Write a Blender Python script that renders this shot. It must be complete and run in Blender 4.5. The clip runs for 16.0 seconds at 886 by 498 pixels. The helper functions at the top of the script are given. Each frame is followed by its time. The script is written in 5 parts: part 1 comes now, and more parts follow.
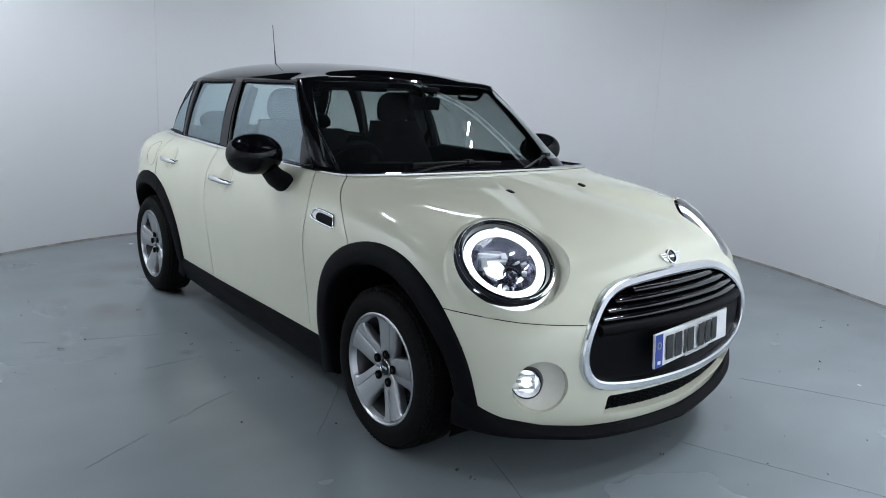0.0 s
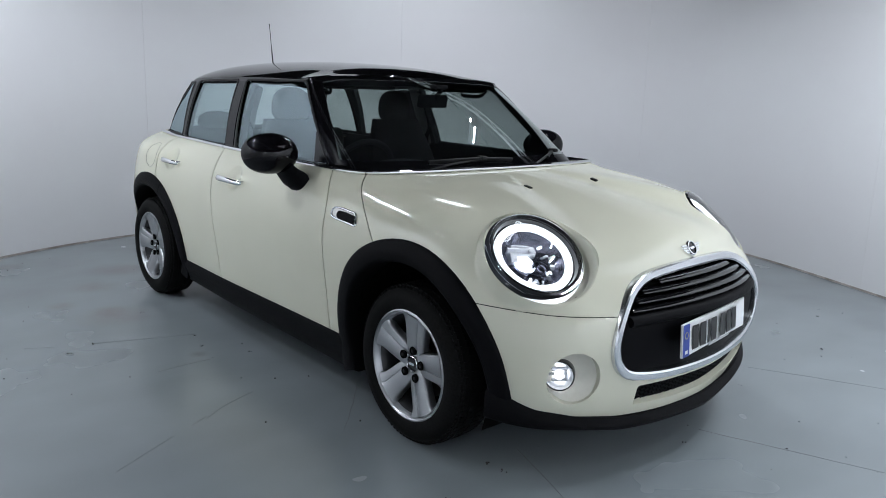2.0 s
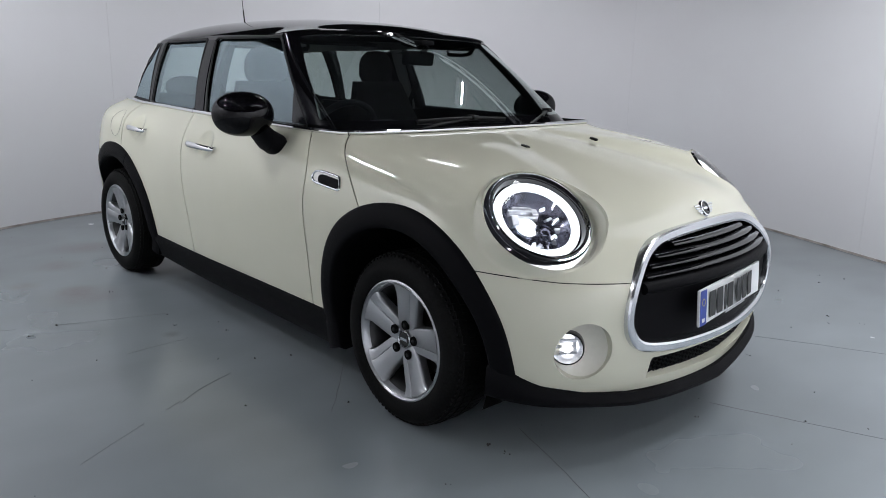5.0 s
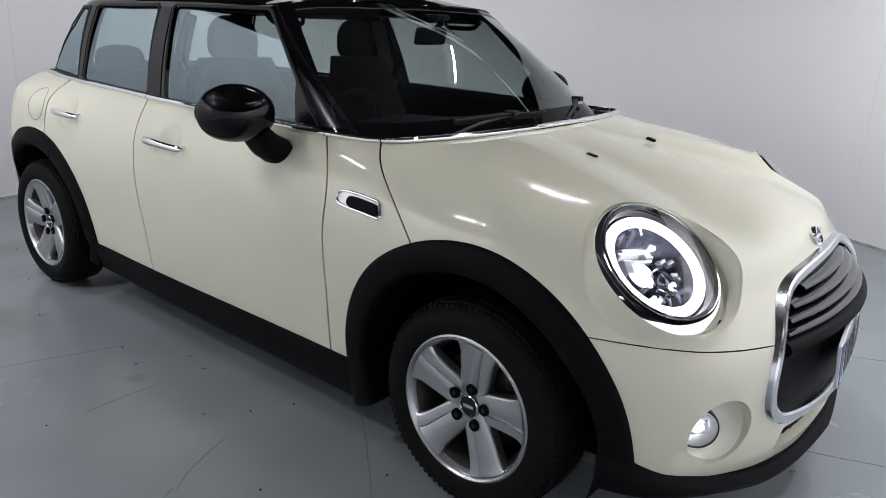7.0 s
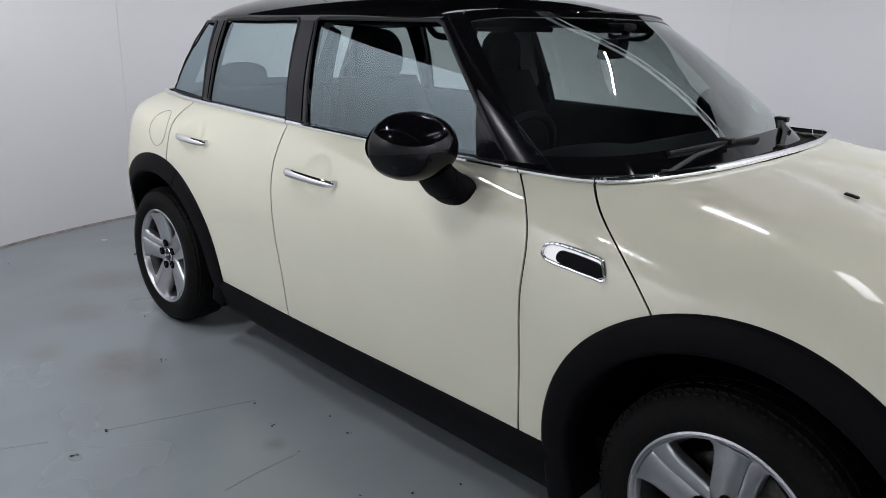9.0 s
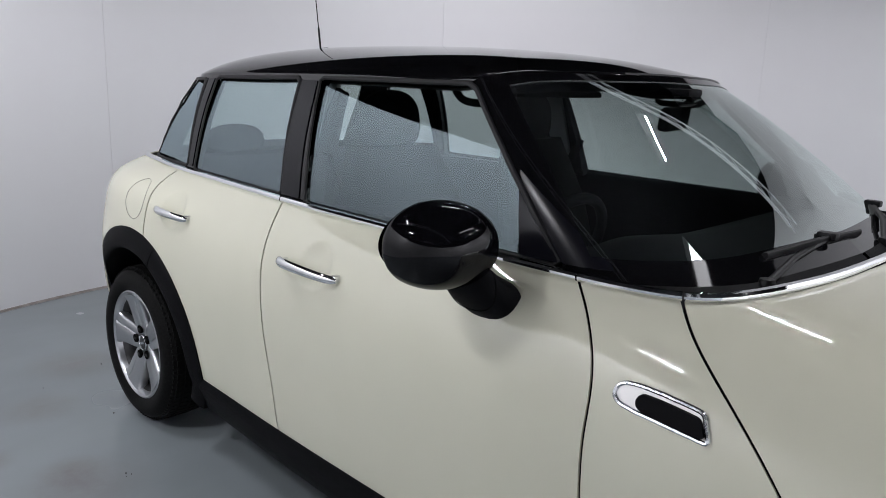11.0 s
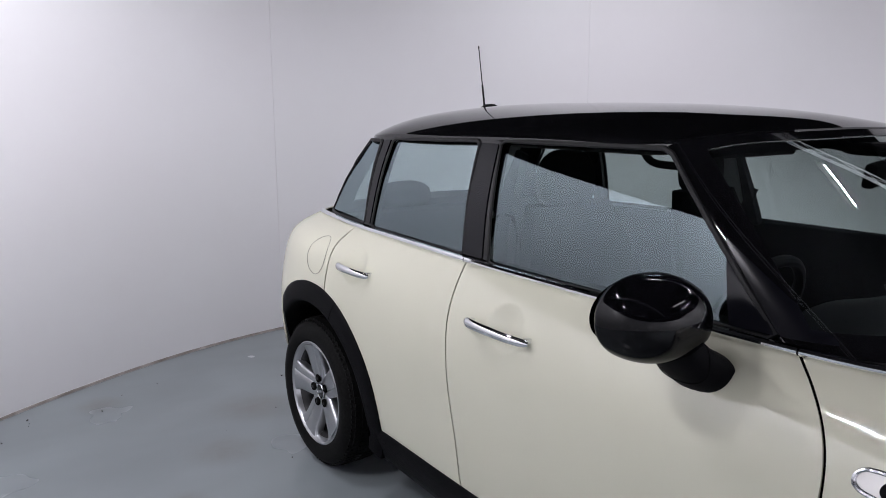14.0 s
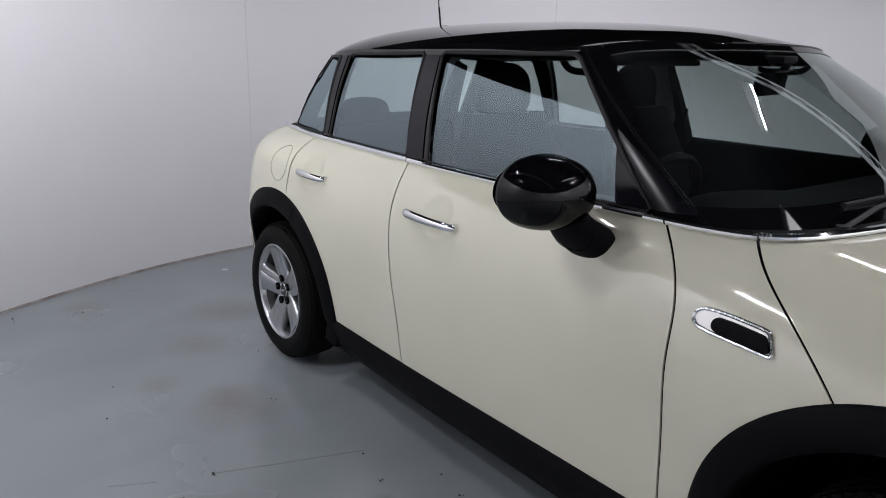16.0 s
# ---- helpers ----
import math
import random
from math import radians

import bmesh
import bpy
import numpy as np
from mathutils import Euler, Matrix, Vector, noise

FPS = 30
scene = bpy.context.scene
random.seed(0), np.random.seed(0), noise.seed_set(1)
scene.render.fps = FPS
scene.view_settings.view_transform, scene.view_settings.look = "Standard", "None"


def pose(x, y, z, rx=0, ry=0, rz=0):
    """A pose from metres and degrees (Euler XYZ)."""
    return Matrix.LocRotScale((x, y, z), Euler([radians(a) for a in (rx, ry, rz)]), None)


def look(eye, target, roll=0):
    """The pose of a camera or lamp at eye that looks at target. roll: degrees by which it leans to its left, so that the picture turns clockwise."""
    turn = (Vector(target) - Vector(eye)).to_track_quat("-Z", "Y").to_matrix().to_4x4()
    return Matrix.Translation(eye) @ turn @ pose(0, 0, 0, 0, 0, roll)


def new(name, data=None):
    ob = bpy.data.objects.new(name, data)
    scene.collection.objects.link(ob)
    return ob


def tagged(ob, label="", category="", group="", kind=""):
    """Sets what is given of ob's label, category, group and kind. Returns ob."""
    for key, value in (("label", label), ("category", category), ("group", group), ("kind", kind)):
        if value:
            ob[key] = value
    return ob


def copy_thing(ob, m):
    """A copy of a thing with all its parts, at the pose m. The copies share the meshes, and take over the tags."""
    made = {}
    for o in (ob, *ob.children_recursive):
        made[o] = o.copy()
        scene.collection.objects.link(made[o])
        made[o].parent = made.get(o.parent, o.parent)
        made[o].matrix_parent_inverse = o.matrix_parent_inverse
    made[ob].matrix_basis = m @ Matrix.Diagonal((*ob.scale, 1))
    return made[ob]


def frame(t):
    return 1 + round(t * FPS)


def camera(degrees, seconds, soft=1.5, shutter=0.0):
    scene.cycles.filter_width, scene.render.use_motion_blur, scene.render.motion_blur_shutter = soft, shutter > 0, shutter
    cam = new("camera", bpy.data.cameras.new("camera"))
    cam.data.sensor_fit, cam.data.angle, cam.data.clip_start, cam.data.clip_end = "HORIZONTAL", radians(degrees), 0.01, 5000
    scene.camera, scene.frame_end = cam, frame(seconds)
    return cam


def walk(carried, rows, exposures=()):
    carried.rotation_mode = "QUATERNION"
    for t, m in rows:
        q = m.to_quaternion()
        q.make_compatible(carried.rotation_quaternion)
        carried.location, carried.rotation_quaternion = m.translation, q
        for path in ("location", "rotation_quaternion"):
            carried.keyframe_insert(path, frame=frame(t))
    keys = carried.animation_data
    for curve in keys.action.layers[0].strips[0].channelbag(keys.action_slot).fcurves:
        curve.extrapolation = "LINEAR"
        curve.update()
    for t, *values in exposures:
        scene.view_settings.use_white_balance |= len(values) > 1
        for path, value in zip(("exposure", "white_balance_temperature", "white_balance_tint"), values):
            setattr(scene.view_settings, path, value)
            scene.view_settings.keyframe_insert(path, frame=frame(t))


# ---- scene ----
cam = camera(60.5, 16.0, soft=0.9)
PATH = [
    (0, (2.164, -2.314, 1.289), (0.64, -1.083, 0.886), 2.4),
    (0.5, (2.115, -2.376, 1.282), (0.622, -1.108, 0.875), 2.4),
    (1, (2.083, -2.427, 1.283), (0.591, -1.159, 0.873), 2.0),
    (1.5, (2.064, -2.462, 1.283), (0.575, -1.186, 0.887), 1.9),
    (2, (2.058, -2.475, 1.277), (0.582, -1.188, 0.873), 1.8),
    (2.5, (2.062, -2.486, 1.269), (0.598, -1.188, 0.853), 1.7),
    (3, (2.057, -2.497, 1.253), (0.619, -1.169, 0.844), 1.7),
    (3.5, (2.045, -2.514, 1.235), (0.601, -1.201, 0.799), 1.4),
    (6, (1.501, -2.285, 1.174), (0.125, -0.925, 0.67), 1.1),
    (6.5, (1.255, -2.31, 1.194), (-0.033, -0.889, 0.625), 1.2),
    (7, (1.105, -2.292, 1.296), (-0.112, -0.814, 0.717), 2.3),
    (7.5, (0.989, -2.143, 1.312), (-0.184, -0.625, 0.745), 2.2),
    (8, (0.857, -2.071, 1.279), (-0.341, -0.578, 0.701), 2.1),
    (8.5, (0.699, -2.161, 1.278), (-0.629, -0.789, 0.683), 1.9),
    (9, (0.549, -2.216, 1.297), (-0.802, -0.854, 0.73), 1.2),
    (11.5, (0.157, -1.848, 1.324), (-1.218, -0.453, 0.92), 2.0),
    (12, (0.189, -1.796, 1.388), (-1.139, -0.35, 1.007), 1.3),
    (12.5, (0.169, -1.803, 1.393), (-1.136, -0.331, 1.029), 0.9),
    (13, (0.133, -1.832, 1.381), (-1.207, -0.385, 1.048), 1.1),
    (13.5, (0.095, -1.922, 1.407), (-1.348, -0.578, 1.073), 0.3),
    (14, (0.078, -2.076, 1.392), (-1.524, -0.933, 1.04), -0.3),
    (14.5, (0.095, -2.167, 1.392), (-1.551, -1.087, 1.039), -0.1),
    (15, (0.102, -2.164, 1.368), (-1.554, -1.1, 1.017), 0.8),
    (15.5, (0.176, -2.17, 1.332), (-1.386, -1.004, 0.887), 1.6),
    (16, (0.385, -2.124, 1.301), (-1.171, -0.97, 0.806), 0.8),
]
EXPOSURES = [(0, 0.22, 5950, 5), (4, 0.16, 6250, 10), (6, 0.14, 6390, 11), (7, 0.29, 6450, 12), (9, 0.36, 6420, 12), (12.5, 0.30, 6400, 13), (14.5, 0.30, 6400, 17), (15, 0.14, 6400, 17), (15.5, 0.02, 6430, 16), (16, 0.16, 6450, 15)]
# strip lamps, most added as unseen fill: x, y, z, watts, size, outward reach of the aim; for those that hang over the
# car their turn and tip instead
LAMPS = [
    (-.84, 1.19, 2.40, 11, (.52, .013), 0, -28, 24), (.25, -.03, 2.45, 2.4, (.90, .14), 0, -64, 0),
    # added to brighten walls and floor, not known from any reflection
    (.9, 1.3, 3.1, 32, (.5, .06), .9, None), (1.6, 1.0, 3.2, 46, (.5, .08), .9, None), (-2.7, 1.6, 3.3, 23, (.6, .10), .7, None), (-2.7, -1.6, 3.3, 31, (.6, .10), .7, None),
    # only the 1.1 m one is known from a streak; others are added
    (-1.8, -3.2, 3.3, 60, (.5, .06), .8, None), (.55, -3.65, 2.75, 8, (1.1, .05), .8, None), (2.9, -.4, 3.2, 114, (.9, .10), 1.7, None), (2.6, -2.9, 3.2, 38, (.5, .14), 1.2, None),
]

walk(cam, [(t, look(eye, target, roll)) for t, eye, target, roll in PATH], EXPOSURES)

# ---------------------------------------------------------------- world and lamps
world = bpy.data.worlds.new("studio_world")
scene.world = world
world.use_nodes = True
world.node_tree.nodes["Background"].inputs[0].default_value = (0.10, 0.11, 0.13, 1)
world.node_tree.nodes["Background"].inputs[1].default_value = 0.15


def lamp(m, sx, sy, watts, colour=(0.965, 0.975, 1.0)):
    data = bpy.data.lights.new("lamp_light", "AREA")
    data.shape, data.size, data.size_y, data.energy, data.color = "RECTANGLE", sx, sy, watts, colour
    ob = new("lamp_light", data)
    ob.matrix_world = m
    return ob


# ---------------------------------------------------------------- materials
def shader(name, base, rough=0.5, metal=0.0, coat=0.0, spec=0.5):
    m = bpy.data.materials.new(name)
    m.use_nodes = True
    b = m.node_tree.nodes["Principled BSDF"]
    b.inputs["Base Color"].default_value = (*base, 1)
    b.inputs["Roughness"].default_value = rough
    b.inputs["Metallic"].default_value = metal
    b.inputs["Coat Weight"].default_value = coat
    b.inputs["Coat Roughness"].default_value = 0.03
    b.inputs["Specular IOR Level"].default_value = spec
    return m


def add_noise(m, scale, lo, hi, detail=6.0, stretch=(1, 1, 1), bump=0.0, rough=None):
    """Colour between lo and hi by a noise of real-world scale, with optional relief and varying roughness."""
    nt = m.node_tree
    n, l = nt.nodes, nt.links
    b = n["Principled BSDF"]
    geo = n.new("ShaderNodeNewGeometry")
    mp = n.new("ShaderNodeMapping")
    mp.inputs["Scale"].default_value = stretch
    tex = n.new("ShaderNodeTexNoise")
    tex.inputs["Scale"].default_value, tex.inputs["Detail"].default_value = scale, detail
    ramp = n.new("ShaderNodeValToRGB")
    ramp.color_ramp.elements[0].position, ramp.color_ramp.elements[1].position = 0.3, 0.7
    ramp.color_ramp.elements[0].color, ramp.color_ramp.elements[1].color = (*lo, 1), (*hi, 1)
    l.new(geo.outputs["Position"], mp.inputs["Vector"])
    l.new(mp.outputs["Vector"], tex.inputs["Vector"])
    l.new(tex.outputs["Fac"], ramp.inputs["Fac"])
    l.new(ramp.outputs["Color"], b.inputs["Base Color"])
    if bump:
        bp = n.new("ShaderNodeBump")
        bp.inputs["Strength"].default_value, bp.inputs["Distance"].default_value = bump, 0.002
        l.new(tex.outputs["Fac"], bp.inputs["Height"])
        l.new(bp.outputs["Normal"], b.inputs["Normal"])
    if rough:
        mr = n.new("ShaderNodeMapRange")
        mr.inputs["To Min"].default_value, mr.inputs["To Max"].default_value = rough
        l.new(tex.outputs["Fac"], mr.inputs["Value"])
        l.new(mr.outputs["Result"], b.inputs["Roughness"])
    return m


def two_scale(name, lo, hi, scale, stain, stain_scale, amount, rough, relief=0.12):
    """A broad mottle with scattered smudges and fine grain over it."""
    m = add_noise(shader(name, lo, 0.3), scale, lo, hi, 8, rough=rough)
    nt = m.node_tree
    n, l = nt.nodes, nt.links
    b = n["Principled BSDF"]
    ramp0 = next(x for x in n if x.type == "VALTORGB")
    geo = next(x for x in n if x.type == "NEW_GEOMETRY")
    tex = n.new("ShaderNodeTexNoise")
    tex.inputs["Scale"].default_value, tex.inputs["Detail"].default_value, tex.inputs["Roughness"].default_value = stain_scale, 6, 0.6
    tex.inputs["Distortion"].default_value = 0.7
    ramp = n.new("ShaderNodeValToRGB")
    ramp.color_ramp.elements[0].position, ramp.color_ramp.elements[1].position = 0.36, 0.92
    ramp.color_ramp.elements[0].color, ramp.color_ramp.elements[1].color = (0, 0, 0, 1), (amount, amount, amount, 1)
    fine = n.new("ShaderNodeTexNoise")
    fine.inputs["Scale"].default_value, fine.inputs["Detail"].default_value = 160, 4
    bump = n.new("ShaderNodeBump")
    bump.inputs["Strength"].default_value, bump.inputs["Distance"].default_value = relief, 0.001
    mix = n.new("ShaderNodeMixRGB")
    mix.inputs["Color2"].default_value = (*stain, 1)
    for t in (tex, fine):
        l.new(geo.outputs["Position"], t.inputs["Vector"])
    l.new(tex.outputs["Fac"], ramp.inputs["Fac"])
    l.new(ramp.outputs["Color"], mix.inputs["Fac"])
    l.new(ramp0.outputs["Color"], mix.inputs["Color1"])
    l.new(mix.outputs["Color"], b.inputs["Base Color"])
    l.new(fine.outputs["Fac"], bump.inputs["Height"])
    l.new(bump.outputs["Normal"], b.inputs["Normal"])
    return m


def floor_paint():
    """Glossy grey floor paint: broad soft cloudiness and wipe marks, worn duller in places."""
    m = shader("grey_floor_paint", (0.21, 0.237, 0.25), 0.2)
    n, l = m.node_tree.nodes, m.node_tree.links
    b = n["Principled BSDF"]
    geo = n.new("ShaderNodeNewGeometry")

    def cloud(scale, detail, rough, lo, hi, stretch=(1, 1, 1), turn=0.0):
        mp, tex, mr = n.new("ShaderNodeMapping"), n.new("ShaderNodeTexNoise"), n.new("ShaderNodeMapRange")
        mp.inputs["Scale"].default_value, mp.inputs["Rotation"].default_value = stretch, (0, 0, turn)
        tex.inputs["Scale"].default_value, tex.inputs["Detail"].default_value, tex.inputs["Roughness"].default_value = scale, detail, rough
        mr.interpolation_type = "SMOOTHSTEP"
        mr.inputs["From Min"].default_value, mr.inputs["From Max"].default_value = 0.25, 0.75
        mr.inputs["To Min"].default_value, mr.inputs["To Max"].default_value = lo, hi
        l.new(geo.outputs["Position"], mp.inputs["Vector"])
        l.new(mp.outputs["Vector"], tex.inputs["Vector"])
        l.new(tex.outputs["Fac"], mr.inputs["Value"])
        return mr.outputs["Result"]

    def times(a, c):
        mul = n.new("ShaderNodeMath")
        mul.operation = "MULTIPLY"
        l.new(a, mul.inputs[0])
        l.new(c, mul.inputs[1])
        return mul.outputs[0]

    broad, mid = cloud(0.8, 2, .5, .90, 1.08), cloud(3.2, 2, .5, .95, 1.04, (1, .55, 1), .6)
    value = times(broad, mid)
    tint = n.new("ShaderNodeVectorMath")
    tint.operation = "SCALE"
    tint.inputs[0].default_value = (0.213, 0.240, 0.254)
    l.new(value, tint.inputs["Scale"])
    l.new(tint.outputs["Vector"], b.inputs["Base Color"])
    l.new(cloud(1.7, 3, .5, .18, .29), b.inputs["Roughness"])
    return m


def smudge(m, x, y, radius, dirt):
    """A ragged scuffed patch at one spot of a floor."""
    n, l = m.node_tree.nodes, m.node_tree.links
    b = n["Principled BSDF"]
    old = b.inputs["Base Color"].links[0].from_socket
    geo = next(k for k in n if k.type == "NEW_GEOMETRY")
    dist, tex, mr, mul, mix = n.new("ShaderNodeVectorMath"), n.new("ShaderNodeTexNoise"), n.new("ShaderNodeMapRange"), n.new("ShaderNodeMath"), n.new("ShaderNodeMixRGB")
    dist.operation, mul.operation = "DISTANCE", "MULTIPLY"
    dist.inputs[1].default_value = (x, y, 0)
    tex.inputs["Scale"].default_value, tex.inputs["Detail"].default_value, tex.inputs["Roughness"].default_value = 1.6 / radius, 8, 0.7
    mr.inputs["From Min"].default_value, mr.inputs["From Max"].default_value = radius * 1.3, 0.0
    mr.interpolation_type = "SMOOTHSTEP"
    mr.inputs["To Max"].default_value = 0.75
    mix.inputs["Color2"].default_value = (*dirt, 1)
    l.new(geo.outputs["Position"], dist.inputs[0])
    l.new(geo.outputs["Position"], tex.inputs["Vector"])
    l.new(dist.outputs["Value"], mr.inputs["Value"])
    l.new(mr.outputs["Result"], mul.inputs[0])
    l.new(tex.outputs["Fac"], mul.inputs[1])
    l.new(mul.outputs[0], mix.inputs["Fac"])
    l.new(old, mix.inputs["Color1"])
    l.new(mix.outputs["Color"], b.inputs["Base Color"])


def glass(name, tint, base=0.06, grow=4.0, shine=(1, 1, 1)):
    """Thin glass: clear straight through, mirrored more and more towards grazing."""
    m = bpy.data.materials.new(name)
    m.use_nodes = True
    n, l = m.node_tree.nodes, m.node_tree.links
    n.clear()
    out, mix = n.new("ShaderNodeOutputMaterial"), n.new("ShaderNodeMixShader")
    tr, gl, lw = n.new("ShaderNodeBsdfTransparent"), n.new("ShaderNodeBsdfGlossy"), n.new("ShaderNodeLayerWeight")
    pw, mr = n.new("ShaderNodeMath"), n.new("ShaderNodeMapRange")
    pw.operation = "POWER"
    pw.inputs[1].default_value = grow
    mr.inputs["To Min"].default_value = base
    tr.inputs["Color"].default_value = (*tint, 1)
    gl.inputs["Roughness"].default_value = 0.003
    gl.inputs["Color"].default_value = (*shine, 1)
    lw.inputs["Blend"].default_value = 0.5
    l.new(lw.outputs["Facing"], pw.inputs[0])
    l.new(pw.outputs[0], mr.inputs["Value"])
    l.new(mr.outputs["Result"], mix.inputs[0])
    l.new(tr.outputs[0], mix.inputs[1])
    l.new(gl.outputs[0], mix.inputs[2])
    l.new(mix.outputs[0], out.inputs[0])
    return m


def glow(name, colour, strength):
    m = shader(name, (0.8, 0.8, 0.8), 0.3)
    b = m.node_tree.nodes["Principled BSDF"]
    b.inputs["Emission Color"].default_value, b.inputs["Emission Strength"].default_value = (*colour, 1), strength
    return m


PAINT = add_noise(shader("cream_paint", (0.70, 0.69, 0.56), 0.5, 0, 1.0, 0.0), 3, (0.69, 0.68, 0.55), (0.71, 0.70, 0.57), 2)
BLACK = shader("gloss_black_paint", (0.005, 0.005, 0.006), 0.3, 0, 1.0, 0.0)
PILLAR = shader("pillar_black", (0.004, 0.004, 0.005), 0.05, 0, 0.0, 0.40)
MIRROR_BLACK = shader("mirror_black", (0.003, 0.003, 0.004), 0.30, 0, 0.45, 0.0)
BPOST = shader("satin_black_post", (0.006, 0.006, 0.009), 0.20, 0, 0, 0.20)
PLASTIC = add_noise(shader("grained_black_plastic", (0.004, 0.004, 0.005), 0.5, spec=0.06), 700, (0.003, 0.003, 0.004), (0.006, 0.006, 0.007), 3, bump=0.25, rough=(0.45, 0.62))
RUBBER = shader("black_rubber", (0.007, 0.007, 0.008), 0.5, spec=0.3)
TYRE = add_noise(shader("tyre_rubber", (0.005, 0.005, 0.005), 0.62, spec=0.06), 120, (0.005, 0.005, 0.005), (0.010, 0.010, 0.010), 5, bump=0.15)
CHROME = shader("chrome", (0.86, 0.87, 0.89), 0.05, 1.0)
SATIN = shader("satin_chrome", (0.74, 0.76, 0.79), 0.2, 1.0)
ALLOY = add_noise(shader("silver_alloy", (0.50, 0.51, 0.53), 0.30, 0.95, 0.25), 500, (0.46, 0.47, 0.49), (0.53, 0.54, 0.56), 2)
STEEL = add_noise(shader("brake_steel", (0.14, 0.13, 0.12), 0.4, 0.9), 60, (0.09, 0.08, 0.075), (0.18, 0.17, 0.16), 4, (1, 1, 1))
DARK = shader("dark_void", (0.004, 0.004, 0.004), 0.9, spec=0.03)
CLOTH = add_noise(shader("black_seat_cloth", (0.008, 0.008, 0.009), 0.9, spec=0.05), 14, (0.006, 0.006, 0.006), (0.011, 0.011, 0.011), 2)
TRIM = add_noise(shader("dark_cabin_plastic", (0.004, 0.004, 0.005), 0.6, spec=0.06), 9, (0.003, 0.003, 0.004), (0.006, 0.006, 0.007), 2)
LINING = shader("grey_roof_lining", (0.16, 0.16, 0.155), 0.9)
VISOR = shader("dark_visor", (0.012, 0.012, 0.012), 0.95, spec=0.05)
GLASS = glass("green_tinted_glass", (0.82, 0.90, 0.88), 0.08, 1.5, (0.93, 1.0, 0.98))
SIDEGLASS = glass("grey_tinted_side_glass", (0.66, 0.73, 0.72), 0.108, 3.0, (0.72, 0.88, 0.95))
CLEAR = glass("clear_lamp_glass", (0.97, 0.98, 0.99), 0.05)
WHITE = shader("plate_white", (0.78, 0.79, 0.80), 0.35)
BLUE = shader("plate_blue", (0.02, 0.05, 0.32), 0.35)
INK = shader("plate_black", (0.012, 0.012, 0.012), 0.4)
MIRROR = shader("mirror_glass", (0.9, 0.9, 0.9), 0.01, 1.0)
DRL = glow("daylight_ring_light", (0.93, 0.96, 1.0), 1.7)
BEAM = glow("headlamp_beam_light", (0.90, 0.95, 1.0), 1.5)
FOGGLOW = glow("fog_lamp_light", (1.0, 0.98, 0.96), 1.6)
# body cream lightened to carry the fog lamp's light on the dish
FOGDISH = add_noise(shader("lamplit_cream_dish", (0.80, 0.78, 0.70), 0.35, 0.0, 0.8), 60, (0.78, 0.76, 0.66), (0.82, 0.80, 0.70), 3)


# ---------------------------------------------------------------- mesh helpers
def mesh_object(name, verts, faces, mat, parent=None, label="", smooth=True, normals=None):
    me = bpy.data.meshes.new(name)
    me.from_pydata([tuple(v) for v in verts], [], [tuple(f) for f in faces])
    if smooth:
        me.polygons.foreach_set("use_smooth", [True] * len(me.polygons))
    me.materials.append(mat)
    if normals is not None:
        me.normals_split_custom_set_from_vertices([tuple(n) for n in normals])
    me.update()
    ob = new(name, me)
    ob.parent = parent
    if label:
        ob["label"] = label
    return ob


def part(name, bm, mat, parent, label="", smooth=True, sharp=35):
    bmesh.ops.recalc_face_normals(bm, faces=bm.faces)
    for f in bm.faces:
        f.smooth = smooth
    for e in bm.edges:
        if smooth and e.is_manifold and e.calc_face_angle(0) > radians(sharp):
            e.smooth = False
    me = bpy.data.meshes.new(name)
    bm.to_mesh(me)
    bm.free()
    me.materials.append(mat)
    ob = new(name, me)
    ob.parent = parent
    if label:
        ob["label"] = label
    return ob


def thing(name, label, category, group="", loc=None):
    ob = new(name)
    if loc:
        ob.location = loc
    return tagged(ob, label, category, group)


def box(bm, x0, x1, y0, y1, z0, z1, bevel=0.0, m=None, seg=2):
    geo = bmesh.ops.create_cube(bm, size=1.0)
    vs = geo["verts"]
    bmesh.ops.transform(bm, matrix=Matrix.Translation(((x0 + x1) / 2, (y0 + y1) / 2, (z0 + z1) / 2)) @ Matrix.Diagonal((x1 - x0, y1 - y0, z1 - z0, 1)), verts=vs)
    if bevel:
        es = list({e for v in vs for e in v.link_edges})
        vs = list({v for f in bmesh.ops.bevel(bm, geom=es, offset=bevel, segments=seg, profile=0.6, affect="EDGES")["faces"] for v in f.verts} | {v for v in vs if v.is_valid})
    if m is not None:
        bmesh.ops.transform(bm, matrix=m, verts=[v for v in vs if v.is_valid])
    return vs


def lathe(bm, profile, steps, axis="y", m=None, closed=False):
    """Turn (radius, along) pairs round an axis."""
    rings = []
    for i in range(steps):
        a = 2 * math.pi * i / steps
        c, s = math.cos(a), math.sin(a)
        ring = []
        for r, h in profile:
            p = (r * c, h, r * s) if axis == "y" else ((h, r * c, r * s) if axis == "x" else (r * c, r * s, h))
            p = Vector(p)
            ring.append(bm.verts.new(m @ p if m is not None else p))
        rings.append(ring)
    k = len(profile)
    for i in range(steps):
        a, b = rings[i], rings[(i + 1) % steps]
        for j in range(k if closed else k - 1):
            bm.faces.new((a[j], b[j], b[(j + 1) % k], a[(j + 1) % k]))
    return rings


